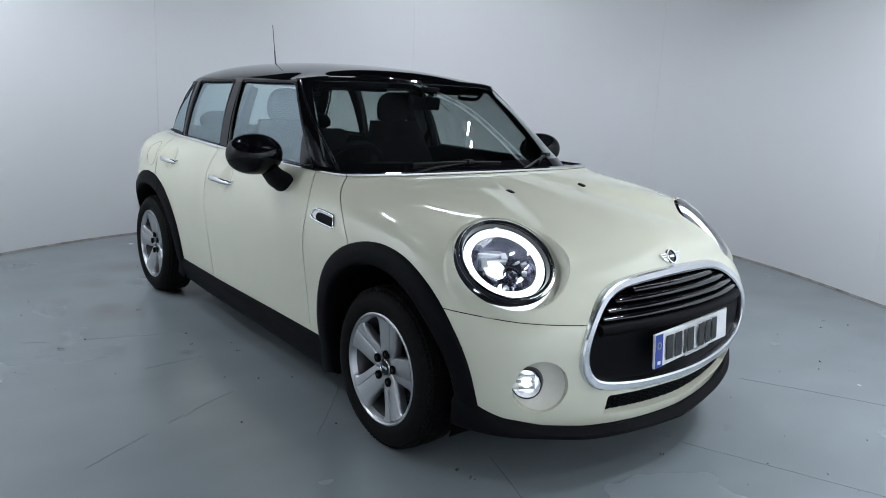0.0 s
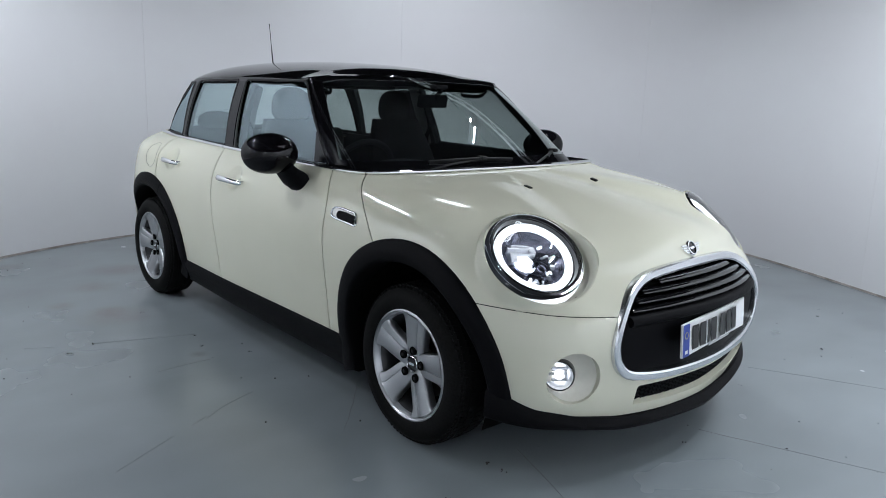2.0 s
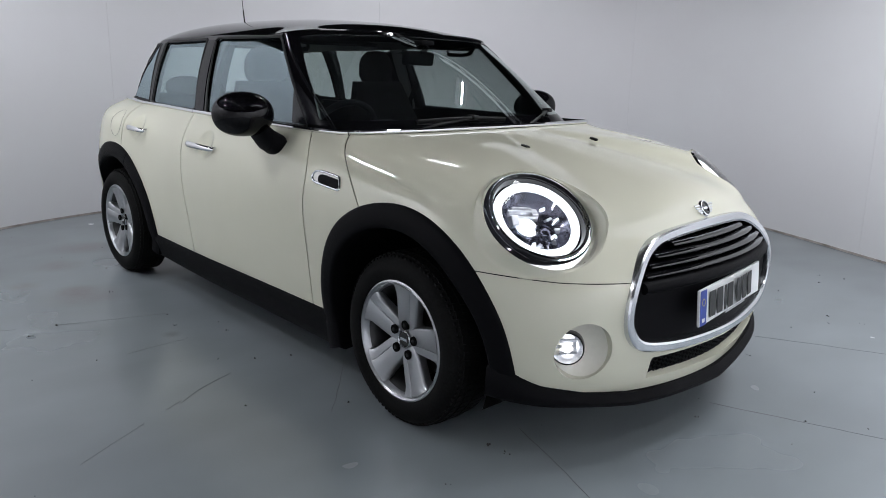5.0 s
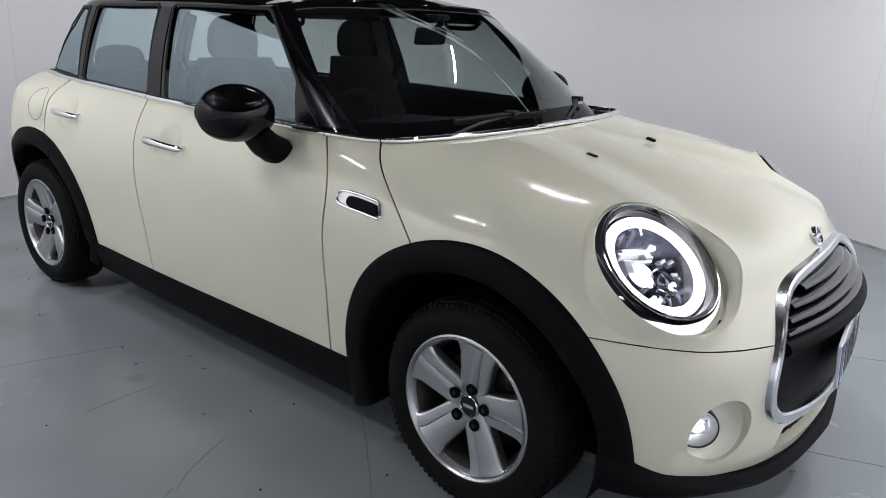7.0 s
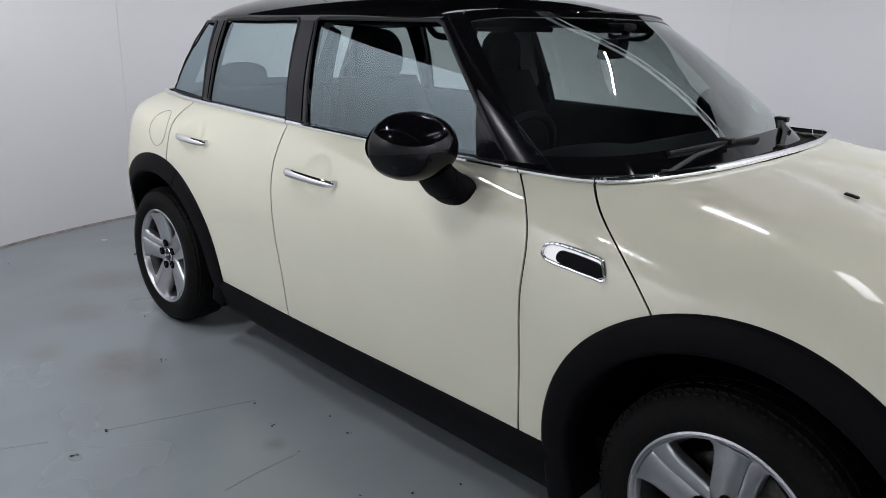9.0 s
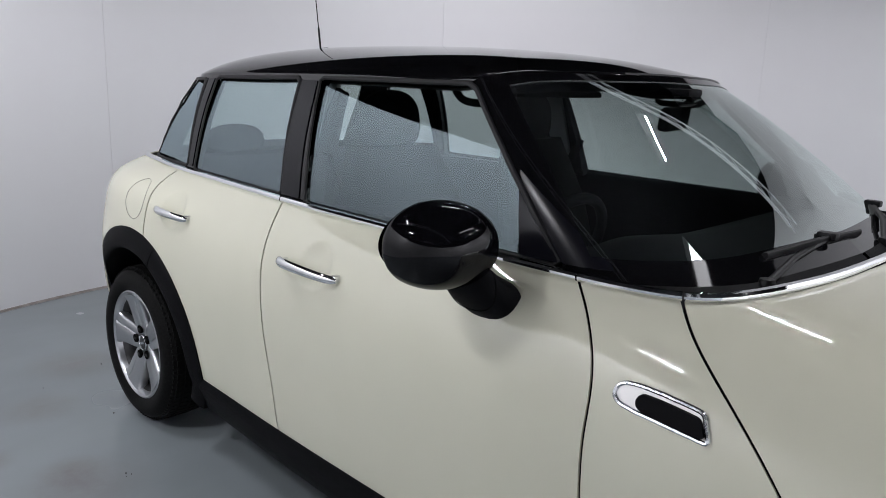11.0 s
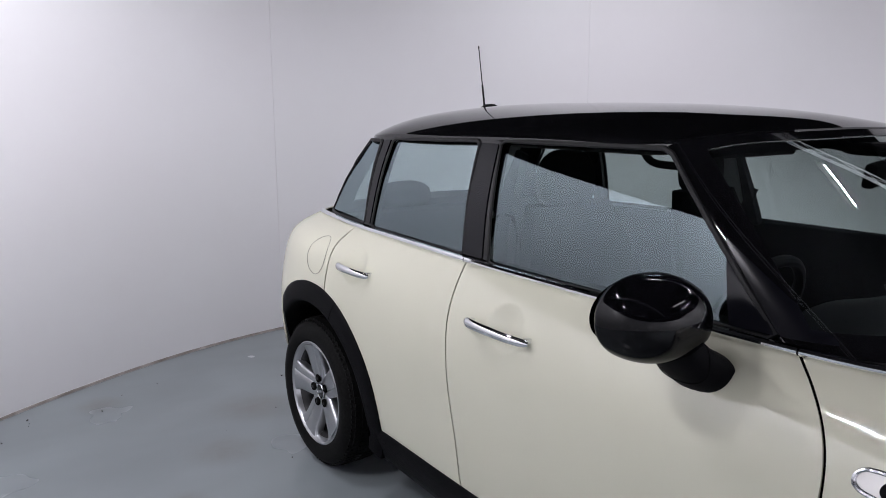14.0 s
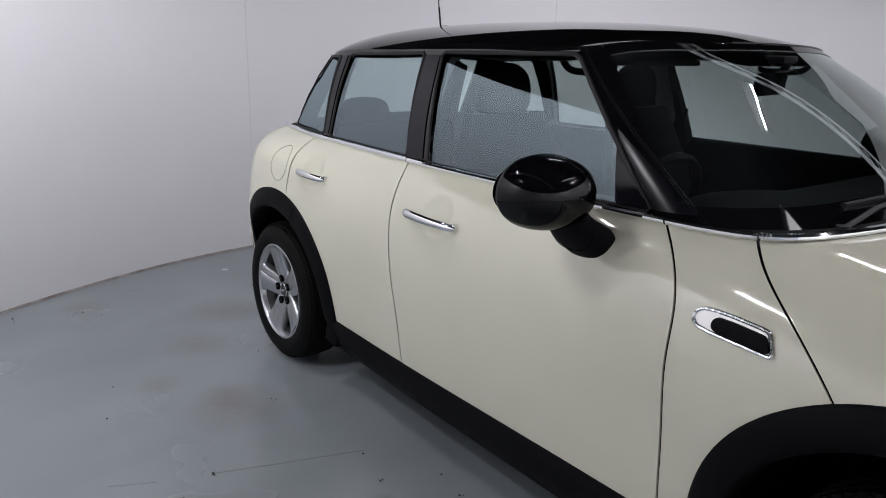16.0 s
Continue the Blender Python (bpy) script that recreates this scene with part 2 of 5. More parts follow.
def sweep(bm, path, section, up=None, closed=False, caps=True):
    """Carry a flat section (across, up) along a path of points; up gives the section's second axis at each point."""
    n = len(path)
    rows = []
    for i, p in enumerate(path):
        a = path[(i - 1) % n] if closed or i else path[0]
        b = path[(i + 1) % n] if closed or i < n - 1 else path[-1]
        t = (Vector(b) - Vector(a)).normalized()
        u = Vector(up[i] if isinstance(up, list) else (up or (0, 0, 1)))
        u = (u - t * u.dot(t)).normalized()
        w = t.cross(u)
        rows.append([bm.verts.new(Vector(p) + w * s + u * h) for s, h in section])
    k = len(section)
    for i in range(n if closed else n - 1):
        a, b = rows[i], rows[(i + 1) % n]
        for j in range(k):
            bm.faces.new((a[j], a[(j + 1) % k], b[(j + 1) % k], b[j]))
    if caps and not closed:
        bm.faces.new(rows[0][::-1])
        bm.faces.new(rows[-1])
    return rows


def round_section(w, h, k=8, power=2.0):
    return [(w * math.copysign(abs(math.cos(a)) ** (2 / power), math.cos(a)), h * math.copysign(abs(math.sin(a)) ** (2 / power), math.sin(a))) for a in [2 * math.pi * i / k for i in range(k)]]


def spline(ts, pts, at):
    """Natural cubic spline through pts (rows) at the knots ts, read at the numbers in at."""
    ts, y, at = np.asarray(ts, float), np.asarray(pts, float), np.asarray(at, float)
    n = len(ts)
    h = np.diff(ts)
    A, r = np.eye(n), np.zeros_like(y)
    for i in range(1, n - 1):
        A[i, i - 1], A[i, i], A[i, i + 1] = h[i - 1], 2 * (h[i - 1] + h[i]), h[i]
        r[i] = 6 * ((y[i + 1] - y[i]) / h[i] - (y[i] - y[i - 1]) / h[i - 1])
    m = np.linalg.solve(A, r)
    k = np.clip(np.searchsorted(ts, at, side="right") - 1, 0, n - 2)
    a, b, hk = (ts[k + 1] - at)[:, None], (at - ts[k])[:, None], h[k][:, None]
    return m[k] * a ** 3 / (6 * hk) + m[k + 1] * b ** 3 / (6 * hk) + (y[k] / hk - m[k] * hk / 6) * a + (y[k + 1] / hk - m[k + 1] * hk / 6) * b


def smooth_path(pts, n, closed=False):
    pts = [tuple(p) for p in pts]
    if closed:
        k = len(pts)
        ext = pts[-4:] + pts + pts[:4]
        t = np.concatenate([[0], np.cumsum(np.linalg.norm(np.diff(np.array(ext, float), axis=0), axis=1))])
        return spline(t, ext, np.linspace(t[4], t[4 + k], n, endpoint=False))
    t = np.concatenate([[0], np.cumsum(np.linalg.norm(np.diff(np.array(pts, float), axis=0), axis=1))])
    return spline(t, pts, np.linspace(0, t[-1], n))


# a sheet: rows of x, y, z, u, v, nx, ny, nz and faces; cut along any smooth function of the rows
def lofted(ribs, nu, nv, mirror_ends=True):
    """A sheet through ribs (each a list of x, y, z from bottom to top). u counts the ribs, v the levels."""
    R = np.array(ribs, float)
    S, L = R.shape[:2]
    if mirror_ends:
        flip = np.array([1, -1, 1.0])
        R = np.concatenate([R[2:0:-1] * flip, R, R[-2:-4:-1] * flip])
        ku = np.arange(-2, S + 2, dtype=float)
    else:
        ku = np.arange(S, dtype=float)
    chord = np.concatenate([[0], np.cumsum(np.linalg.norm(np.diff(R, axis=0), axis=2).mean(axis=1))])
    off = 2 if mirror_ends else 0
    cu = np.linspace(chord[off], chord[off + S - 1], nu)
    uu = np.interp(cu, chord, ku)
    mid = spline(chord, R.reshape(len(R), -1), cu).reshape(nu, L, 3)
    vv = np.linspace(0, L - 1, nv)
    grid = spline(np.arange(L, dtype=float), mid.transpose(1, 0, 2).reshape(L, -1), vv).reshape(nv, nu, 3).transpose(1, 0, 2)
    return grid, uu, vv


def sheet_of(grid, uu, vv):
    nu, nv = grid.shape[:2]
    du, dv = np.gradient(grid, axis=0), np.gradient(grid, axis=1)
    nrm = np.cross(dv, du)
    nrm /= np.linalg.norm(nrm, axis=2, keepdims=True) + 1e-12
    U, V = np.meshgrid(uu, vv, indexing="ij")
    A = np.concatenate([grid, U[..., None], V[..., None], nrm], axis=2).reshape(-1, 8)
    idx = np.arange(nu * nv).reshape(nu, nv)
    F = np.stack([idx[:-1, :-1], idx[:-1, 1:], idx[1:, 1:], idx[1:, :-1]], axis=-1).reshape(-1, 4)
    return A, [tuple(f) for f in F.tolist()]


def cut(sheet, func):
    """Keep the part of the sheet where func(rows) <= 0."""
    A, F = sheet
    g = func(A)
    new_rows, made, out = [], {}, []
    neg = g <= 0
    base = len(A)

    def cross(i, j):
        key = (i, j) if i < j else (j, i)
        if key not in made:
            t = g[i] / (g[i] - g[j])
            new_rows.append(A[i] + (A[j] - A[i]) * t)
            made[key] = base + len(new_rows) - 1
        return made[key]

    for f in F:
        s = [neg[i] for i in f]
        if all(s):
            out.append(f)
        elif any(s):
            poly = []
            for a, b in zip(f, f[1:] + f[:1]):
                if neg[a]:
                    poly.append(a)
                if neg[a] != neg[b]:
                    poly.append(cross(a, b))
            if len(poly) > 2:
                out.append(tuple(poly))
    A2 = np.concatenate([A, np.array(new_rows)]) if new_rows else A
    used = np.zeros(len(A2), bool)
    for f in out:
        for i in f:
            used[i] = True
    remap = np.cumsum(used) - 1
    return A2[used], [tuple(int(remap[i]) for i in f) for f in out]


def both(sheet, side):
    """side -1: as modelled on the near side; +1: the other; 0: both, in one mesh."""
    A, F = sheet
    B = A.copy()
    B[:, 1] *= -1
    B[:, 6] *= -1
    G = [f[::-1] for f in F]
    if side == 1:
        return A, F
    if side == -1:
        return B, G
    return np.concatenate([A, B]), F + [tuple(i + len(A) for i in f) for f in G]


def panel(name, sheet, side, mat, parent, label="", depth=0.005, lift=0.0, back=False):
    """A sheet as a panel with a turned-in rim of that depth."""
    A, F = both(sheet, side)
    P, N = A[:, :3] + lift * A[:, 5:8], A[:, 5:8]
    count = {}
    for f in F:
        for a, b in zip(f, f[1:] + f[:1]):
            k = (a, b) if a < b else (b, a)
            count[k] = None if k in count else (a, b)
    rim = [e for e in count.values() if e is not None]
    verts, norms, faces = list(P), list(N), list(F)
    ring = {}
    for a, b in rim:
        mid = (P[a] + P[b]) / 2
        d = P[b] - P[a]
        out = np.cross(d, N[a])
        ln = np.linalg.norm(out)
        if ln < 1e-9:
            continue
        out = out / ln
        k = len(verts)
        for i in (a, b):
            verts.append(P[i]); norms.append(out)
        for i in (b, a):
            verts.append(P[i] - depth * N[i]); norms.append(out)
        faces.append((k + 1, k, k + 3, k + 2))
    if back:
        k = len(verts)
        verts += list(P - depth * N)
        norms += list(-N)
        faces += [tuple(i + k for i in f[::-1]) for f in F]
    return mesh_object(name, verts, faces, mat, parent, label, True, norms)


def convex(points, col=(0, 2), grow=0.0, soft=0.0):
    """A function of a sheet's rows: below zero inside the convex outline (counter-clockwise)."""
    pts = np.array(points, float)
    c = pts.mean(axis=0)

    def g(A):
        q = A[:, list(col)]
        vals = []
        for a, b in zip(pts, np.roll(pts, -1, axis=0)):
            d = b - a
            n = np.array([d[1], -d[0]]) / np.linalg.norm(d)
            if n @ (c - a) > 0:
                n = -n
            vals.append((q - a) @ n - grow)
        vals = np.array(vals)
        if soft:
            return soft * np.log(np.exp(np.clip(vals / soft, -60, 60)).sum(axis=0))
        return vals.max(axis=0)
    return g


def inv(f):
    return lambda A: -f(A)


def line_x(zs, xs, sign, gap=0.0032):
    """Keep what lies behind (sign +1) or ahead (-1) of a seam given as x over z."""
    zs, xs = np.array(zs, float), np.array(xs, float)
    return lambda A: sign * (A[:, 0] - spline(zs, xs[:, None], A[:, 2])[:, 0]) + gap


# ---------------------------------------------------------------- the studio
def studio():
    rim = smooth_path([(-3.2, -2.55), (-3.64, -2.07), (-4.05, -1.42), (-4.32, -0.8), (-4.47, -0.15), (-4.5, 0.7), (-4.3, 1.7), (-3.75, 2.75), (-2.9, 3.5), (-2.0, 3.78), (-1.1, 3.66),
                       (0.3, 3.05), (2.0, 2.25), (3.6, 1.1), (4.6, -0.6), (4.7, -2.6), (3.7, -4.3), (1.8, -5.1), (-0.4, -4.9), (-2.1, -3.8)], 240, True)
    top = 2.45
    n = len(rim)
    cen = rim.mean(axis=0)
    verts, faces = [], []
    for p in rim:
        o = p + (p - cen) / np.linalg.norm(p - cen) * 0.06
        high = top + .40 * min(max((p[1] - .6) / 1.2, 0), 1) * min(max((p[0] + 2.6) / 1.2, 0), 1)
        verts += [(*p, 0), (*p, high), (*o, high), (*o, 0)]
    for i in range(n):
        a, b = 4 * i, 4 * ((i + 1) % n)
        faces += [(a, b, b + 1, a + 1), (a + 1, b + 1, b + 2, a + 2), (a + 2, b + 2, b + 3, a + 3)]
    wallm = two_scale("white_studio_wall", (0.73, 0.715, 0.735), (0.765, 0.77, 0.785), 0.55, (0.72, 0.71, 0.72), 5.0, 0.25, (0.55, 0.75), 0.0)
    wall = tagged(mesh_object("wall_studio", verts, faces, wallm), "white curved studio wall with faint upright joints", "wall", kind="structure")
    # upright joints every 2.44 m
    seg = np.linalg.norm(np.roll(rim, -1, axis=0) - rim, axis=1)
    dist = np.concatenate([[0], np.cumsum(seg)])
    jointm = shader("wall_joint_filler", (0.735, 0.728, 0.742), 0.7)
    k = 0.35
    while k < dist[-1]:
        i = int(np.searchsorted(dist, k) - 1) % n
        p, q = rim[i], rim[(i + 1) % n]
        d = (q - p) / np.linalg.norm(q - p)
        c = p + d * (k - dist[i])
        bm = bmesh.new()
        box(bm, -.0018, .0018, -.0015, .002, .012, top - .01, 0, pose(c[0], c[1], 0, 0, 0, math.degrees(math.atan2(d[1], d[0]))))
        part("wall_joint", bm, jointm, wall)
        k += 2.44
    # thin grubby line at the foot of the wall
    bm = bmesh.new()
    sweep(bm, [(x, y, 0.004) for x, y in rim], [(-.004, -.004), (.004, -.004), (.004, .010), (-.004, .010)], closed=True)
    tagged(part("baseboard", bm, add_noise(shader("grubby_sealant", (0.30, 0.26, 0.24), 0.8), 9, (0.22, 0.19, 0.17), (0.5, 0.45, 0.43), 6), None), "thin grubby sealant line at the foot of the wall", "skirting", kind="structure")
    floorm = floor_paint()
    for cx, cy, rad, dirt in ((-2.2, -1.17, .20, (.12, .10, .092)), (-1.338, -1.06, .045, (.10, .095, .09)), (-2.9, -1.08, .16, (.15, .14, .13)), (-3.3, -.8, .2, (.15, .135, .125)), (-2.32, -1.16, .10, (.14, .125, .115)), (-2.55, -1.36, .09, (.15, .135, .125)), (.9, -1.5, .25, (.15, .145, .14)), (-3.75, -1.4, .12, (.14, .12, .11))):
        smudge(floorm, cx, cy, rad, dirt)
    bm = bmesh.new()
    box(bm, -9, 9, -9, 9, -0.1, 0)
    floor = tagged(part("floor", bm, floorm, None), "glossy grey painted concrete studio floor with scuffs", "floor", kind="structure")
    faintm = shader("faint_crack_dirt", (0.15, 0.163, 0.172), 0.6)
    crackm = shader("floor_crack_dirt", (0.085, 0.09, 0.095), 0.7)
    for pts in (((.38, 1.0), (.69, 1.15), (.94, 1.26), (1.6, 1.52)), ((.62, .15), (1.0, .285), (1.27, .38), (1.9, .60)), ((-.40, -1.75), (-.49, -1.595), (-.545, -1.50)), ((-.60, -1.40), (-.64, -1.33)), ((-1.22, -1.30), (-1.235, -1.17), (-1.24, -1.045)), ((-1.78, -1.41), (-1.71, -1.19), (-1.634, -.945)), ((-1.89, -1.70), (-1.833, -1.577)),
                ((.30, -.55), (.56, -.65), (.9, -.80)), ((-.76, -1.07), (-.69, -1.235), (-.62, -1.335)), ((-.60, -.64), (-.38, -.82), (-.20, -.98)), ((.70, 1.9), (.95, 1.78), (1.15, 1.75))):
        path = smooth_path([(x, y, .0005) for x, y in pts], 24)
        path = [(x + .004 * noise.noise((9 * x, 9 * y, 1)), y + .004 * noise.noise((9 * x, 9 * y, 7)), z) for x, y, z in path]
        bm = bmesh.new()
        rows = []
        for k, p in enumerate(path):
            w = .0011 * (1 - abs(2 * k / 23 - 1) ** 3) + .0003
            rows.append([bm.verts.new((p[0], p[1] - w, 0)), bm.verts.new((p[0], p[1], .0012)), bm.verts.new((p[0], p[1] + w, 0))])
        for a, c in zip(rows, rows[1:]):
            for j in range(2):
                bm.faces.new((a[j], c[j], c[j + 1], a[j + 1]))
        part("floor_crack", bm, faintm if pts[0][0] < -1 else crackm, floor)
    # grit lying about
    rnd = random.Random(4)
    bm = bmesh.new()
    spots = [(-1.622, -.958), (-1.24, -1.026), (-1.778, -1.413), (-1.445, -.996), (-.843, -.931), (-1.219, -1.431)]
    spots += [(rnd.uniform(-4.0, 1.6), rnd.uniform(-2.6, 2.6)) for _ in range(150)]
    for x, y in spots:
        for _ in range(rnd.choice((1, 1, 2, 3))):
            s = rnd.uniform(.0015, .0048)
            m = pose(x + rnd.uniform(-.012, .012), y + rnd.uniform(-.012, .012), s * .4, rnd.uniform(0, 90), rnd.uniform(0, 90), rnd.uniform(0, 90)) @ Matrix.Diagonal((s * rnd.uniform(.7, 1.6), s, s * .6, 1))
            bmesh.ops.create_icosphere(bm, subdivisions=1, radius=1, matrix=m)
    grit = part("floor_grit", bm, add_noise(shader("grey_grit", (.06, .06, .06), .8), 30, (.02, .02, .02), (.05, .05, .05), 2), None, smooth=False)
    tagged(grit, "dark grit and crumbs scattered on the floor", "grit", kind="stuff")
    darkm = shader("dark_hall_paint", (0.03, 0.03, 0.035), 0.8)
    bm = bmesh.new()
    box(bm, -9, 9, -9, 9, 5.6, 5.7)
    tagged(part("ceiling", bm, darkm, None), "dark warehouse ceiling above the studio", "ceiling", kind="structure")
    for nm, b in (("wall_north", (-9, 9, 9, 9.1)), ("wall_south", (-9, 9, -9.1, -9)), ("wall_east", (9, 9.1, -9, 9)), ("wall_west", (-9.1, -9, -9, 9))):
        bm = bmesh.new()
        box(bm, *b, 0, 5.6)
        tagged(part(nm, bm, darkm, None), "dark plain warehouse wall outside the studio", "wall", kind="structure")
    return rim


RIM = studio()

# ---------------------------------------------------------------- the car's surfaces (half, y >= 0; the near side is its mirror)
RIBS = []


def rib(*rows):
    RIBS.append([tuple(r) for r in rows])


def door_rib(x, B, l1, l2, l3, l4, l5, T):
    RIBS.append([(x, *r) for r in (B, l1, l2, l3, l4, l5, T)])


rib((-3.12, 0, .25), (-3.19, 0, .36), (-3.20, 0, .50), (-3.17, 0, .66), (-3.14, 0, .80), (-3.10, 0, .92), (-3.04, 0, 1.0))
rib((-3.08, .40, .25), (-3.15, .42, .36), (-3.16, .43, .50), (-3.13, .43, .66), (-3.10, .41, .80), (-3.06, .39, .92), (-3.0, .36, .995))
rib((-2.98, .67, .25), (-3.05, .70, .36), (-3.065, .715, .50), (-3.05, .716, .66), (-3.04, .695, .80), (-3.00, .660, .915), (-2.90, .590, .980))
rib((-2.80, .73, .25), (-2.82, .78, .36), (-2.83, .803, .50), (-2.82, .810, .66), (-2.80, .800, .80), (-2.78, .760, .915), (-2.72, .640, .972))
door_rib(-2.5, (.74, .23), (.785, .32), (.815, .50), (.825, .66), (.818, .80), (.783, .90), (.672, .966))
door_rib(-2.1, (.75, .20), (.785, .29), (.808, .48), (.818, .65), (.805, .79), (.765, .89), (.708, .962))
door_rib(-1.66, (.76, .18), (.80, .285), (.825, .48), (.838, .65), (.828, .79), (.79, .89), (.742, .957))
door_rib(-1.15, (.77, .17), (.806, .28), (.84, .48), (.855, .65), (.845, .79), (.80, .89), (.752, .950))
door_rib(-.66, (.78, .16), (.81, .27), (.845, .48), (.867, .65), (.86, .77), (.815, .88), (.75, .944))
rib((-.40, .78, .16), (-.40, .815, .27), (-.39, .85, .48), (-.37, .872, .65), (-.38, .862, .77), (-.41, .81, .88), (-.47, .728, .944))
rib((-.12, .78, .18), (-.12, .82, .28), (-.12, .86, .48), (-.12, .875, .65), (-.13, .858, .77), (-.19, .79, .875), (-.375, .665, .949))
rib((.15, .78, .18), (.15, .82, .28), (.16, .855, .48), (.15, .865, .63), (.13, .84, .76), (.05, .74, .878), (-.325, .50, .952))
rib((.40, .74, .20), (.40, .79, .30), (.40, .815, .46), (.37, .826, .60), (.31, .785, .755), (.20, .65, .872), (-.30, .33, .954))
rib((.52, .66, .20), (.54, .715, .30), (.57, .725, .44), (.555, .70, .59), (.475, .655, .740), (.33, .54, .862), (-.292, .18, .955))
rib((.62, .45, .19), (.655, .49, .29), (.675, .50, .44), (.66, .49, .59), (.575, .47, .704), (.418, .39, .818), (-.29, .11, .955))
rib((.672, .22, .18), (.705, .24, .28), (.722, .25, .44), (.707, .25, .60), (.612, .24, .704), (.446, .20, .824), (-.29, .05, .955))
rib((.682, 0, .18), (.715, 0, .28), (.734, 0, .44), (.720, 0, .60), (.618, 0, .708), (.454, 0, .830), (-.29, 0, .955))

HEAD, HEAD_N = Vector((0.412, 0.628, 0.754)), Vector((0.63, 0.20, 0.75)).normalized()
BODY_GRID, BODY_U, BODY_V = lofted(RIBS, 380, 110)
BODY_RAW = sheet_of(BODY_GRID, BODY_U, BODY_V)
for cx, cz in ((-1.40, .832), (-2.27, .852)):
    P = BODY_GRID
    d = np.sqrt(((P[..., 0] - cx) / 0.075) ** 2 + ((P[..., 2] - cz - .004) / 0.062) ** 2)
    ok = (P[..., 1] > 0.6) & (P[..., 2] > 0.7)
    P[..., 1] -= np.where(ok, 0.016 * np.clip(1 - d ** 2, 0, 1) ** 1.1, 0)
BODY = sheet_of(BODY_GRID, BODY_U, BODY_V)
BELT = BODY_GRID[:, -1]


def side_y(x, z):
    A = BODY_RAW[0]
    sel = A[A[:, 1] > 0.55]
    d = (sel[:, 0] - x) ** 2 + (sel[:, 2] - z) ** 2
    k = np.argsort(d)[:4]
    w = 1 / (d[k] + 1e-6)
    return float((sel[k, 1] * w).sum() / w.sum())


def front_x(y, z):
    A = BODY_RAW[0]
    sel = A[(A[:, 0] > 0.3) & (A[:, 2] < 0.8)]
    d = (sel[:, 1] - abs(y)) ** 2 + (sel[:, 2] - z) ** 2
    k = np.argsort(d)[:4]
    w = 1 / (d[k] + 1e-6)
    return float((sel[k, 0] * w).sum() / w.sum())


CABIN = [
    [(-.36, 0, .945), (-.55, 0, 1.102), (-.76, 0, 1.246), (-.95, 0, 1.346)],
    [(-.385, .36, .945), (-.575, .345, 1.098), (-.78, .33, 1.241), (-.965, .31, 1.343)],
    [(-.45, .60, .945), (-.635, .575, 1.088), (-.83, .545, 1.228), (-1.0, .51, 1.337)],
    [(-.60, .725, .945), (-.755, .69, 1.08), (-.90, .65, 1.205), (-1.03, .603, 1.325)],
    [(-.85, .738, .947), (-.93, .704, 1.075), (-1.02, .66, 1.20), (-1.11, .610, 1.317)],
    [(-1.35, .725, .952), (-1.35, .695, 1.08), (-1.35, .656, 1.20), (-1.35, .607, 1.318)],
    [(-1.7, .715, .957), (-1.7, .687, 1.08), (-1.7, .647, 1.20), (-1.7, .597, 1.318)],
    [(-2.1, .695, .962), (-2.1, .668, 1.08), (-2.1, .630, 1.20), (-2.1, .578, 1.312)],
    [(-2.48, .655, .966), (-2.45, .632, 1.08), (-2.42, .598, 1.20), (-2.39, .553, 1.31)],
    [(-2.85, .572, .976), (-2.78, .555, 1.085), (-2.70, .525, 1.20), (-2.62, .485, 1.305)],
    [(-2.98, .35, .99), (-2.92, .34, 1.09), (-2.84, .33, 1.20), (-2.76, .31, 1.325)],
    [(-3.02, 0, .995), (-2.96, 0, 1.09), (-2.88, 0, 1.20), (-2.80, 0, 1.335)],
]
CABIN.reverse()
CAB_GRID, CAB_U, CAB_V = lofted(CABIN, 320, 60)
CAB = sheet_of(CAB_GRID, CAB_U, CAB_V)
# ---------------------------------------------------------------- the car
CAR = thing("hatchback_car", "cream five-door hatchback with black roof parked on the studio floor", "car")

FRONT_HUB, REAR_HUB, HUB_Z = 0.0, -2.565, 0.298
ARCH_F, ARCH_R = 0.445, 0.432
SEAM_DOOR = ([.16, .27, .50, .70, .87, .92, .945, 1.0], [-.556, -.551, -.533, -.524, -.556, -.605, -.641, -.70])
SEAM_HOOD = ([.60, .73, .85, .943, 1.0], [-.10, -.177, -.305, -.436, -.52])
SEAM_MID = ([.16, .284, .43, .565, .72, .80, .88, .93, .958, 1.0], [-1.62, -1.622, -1.622, -1.636, -1.648, -1.655, -1.662, -1.67, -1.677, -1.69])
SEAM_REAR = ([.2, .6, .74, .86, .93, .966, 1.0], [-2.36, -2.43, -2.452, -2.437, -2.447, -2.455, -2.46])


def hub_r(A, x):
    return np.sqrt((A[:, 0] - x) ** 2 + (A[:, 2] - HUB_Z) ** 2)


def bumper_line(A):
    return A[:, 2] - np.interp(A[:, 1], [0, .49, .70, .83], [.57, .585, .598, .612])


def head_r(A):
    q = A[:, :3] - np.array(HEAD)
    along = q @ np.array(HEAD_N)
    r = np.sqrt(np.maximum((q ** 2).sum(axis=1) - along ** 2, 0))
    return np.where((A[:, 0] > 0) & (along > -0.2), r, 9.0)


GRILLE = [(0, .700), (.20, .694), (.36, .668), (.455, .610), (.508, .530), (.512, .455), (.475, .400), (.40, .376), (.20, .362), (0, .360)]
GRILLE_YZ = smooth_path(GRILLE + [(-y, z) for y, z in GRILLE[-2:0:-1]], 120, True)


def grille_in(grow):
    g = convex(GRILLE_YZ, (1, 2), grow)
    return lambda A: np.where(A[:, 0] > 0.3, g(A), 9.0)




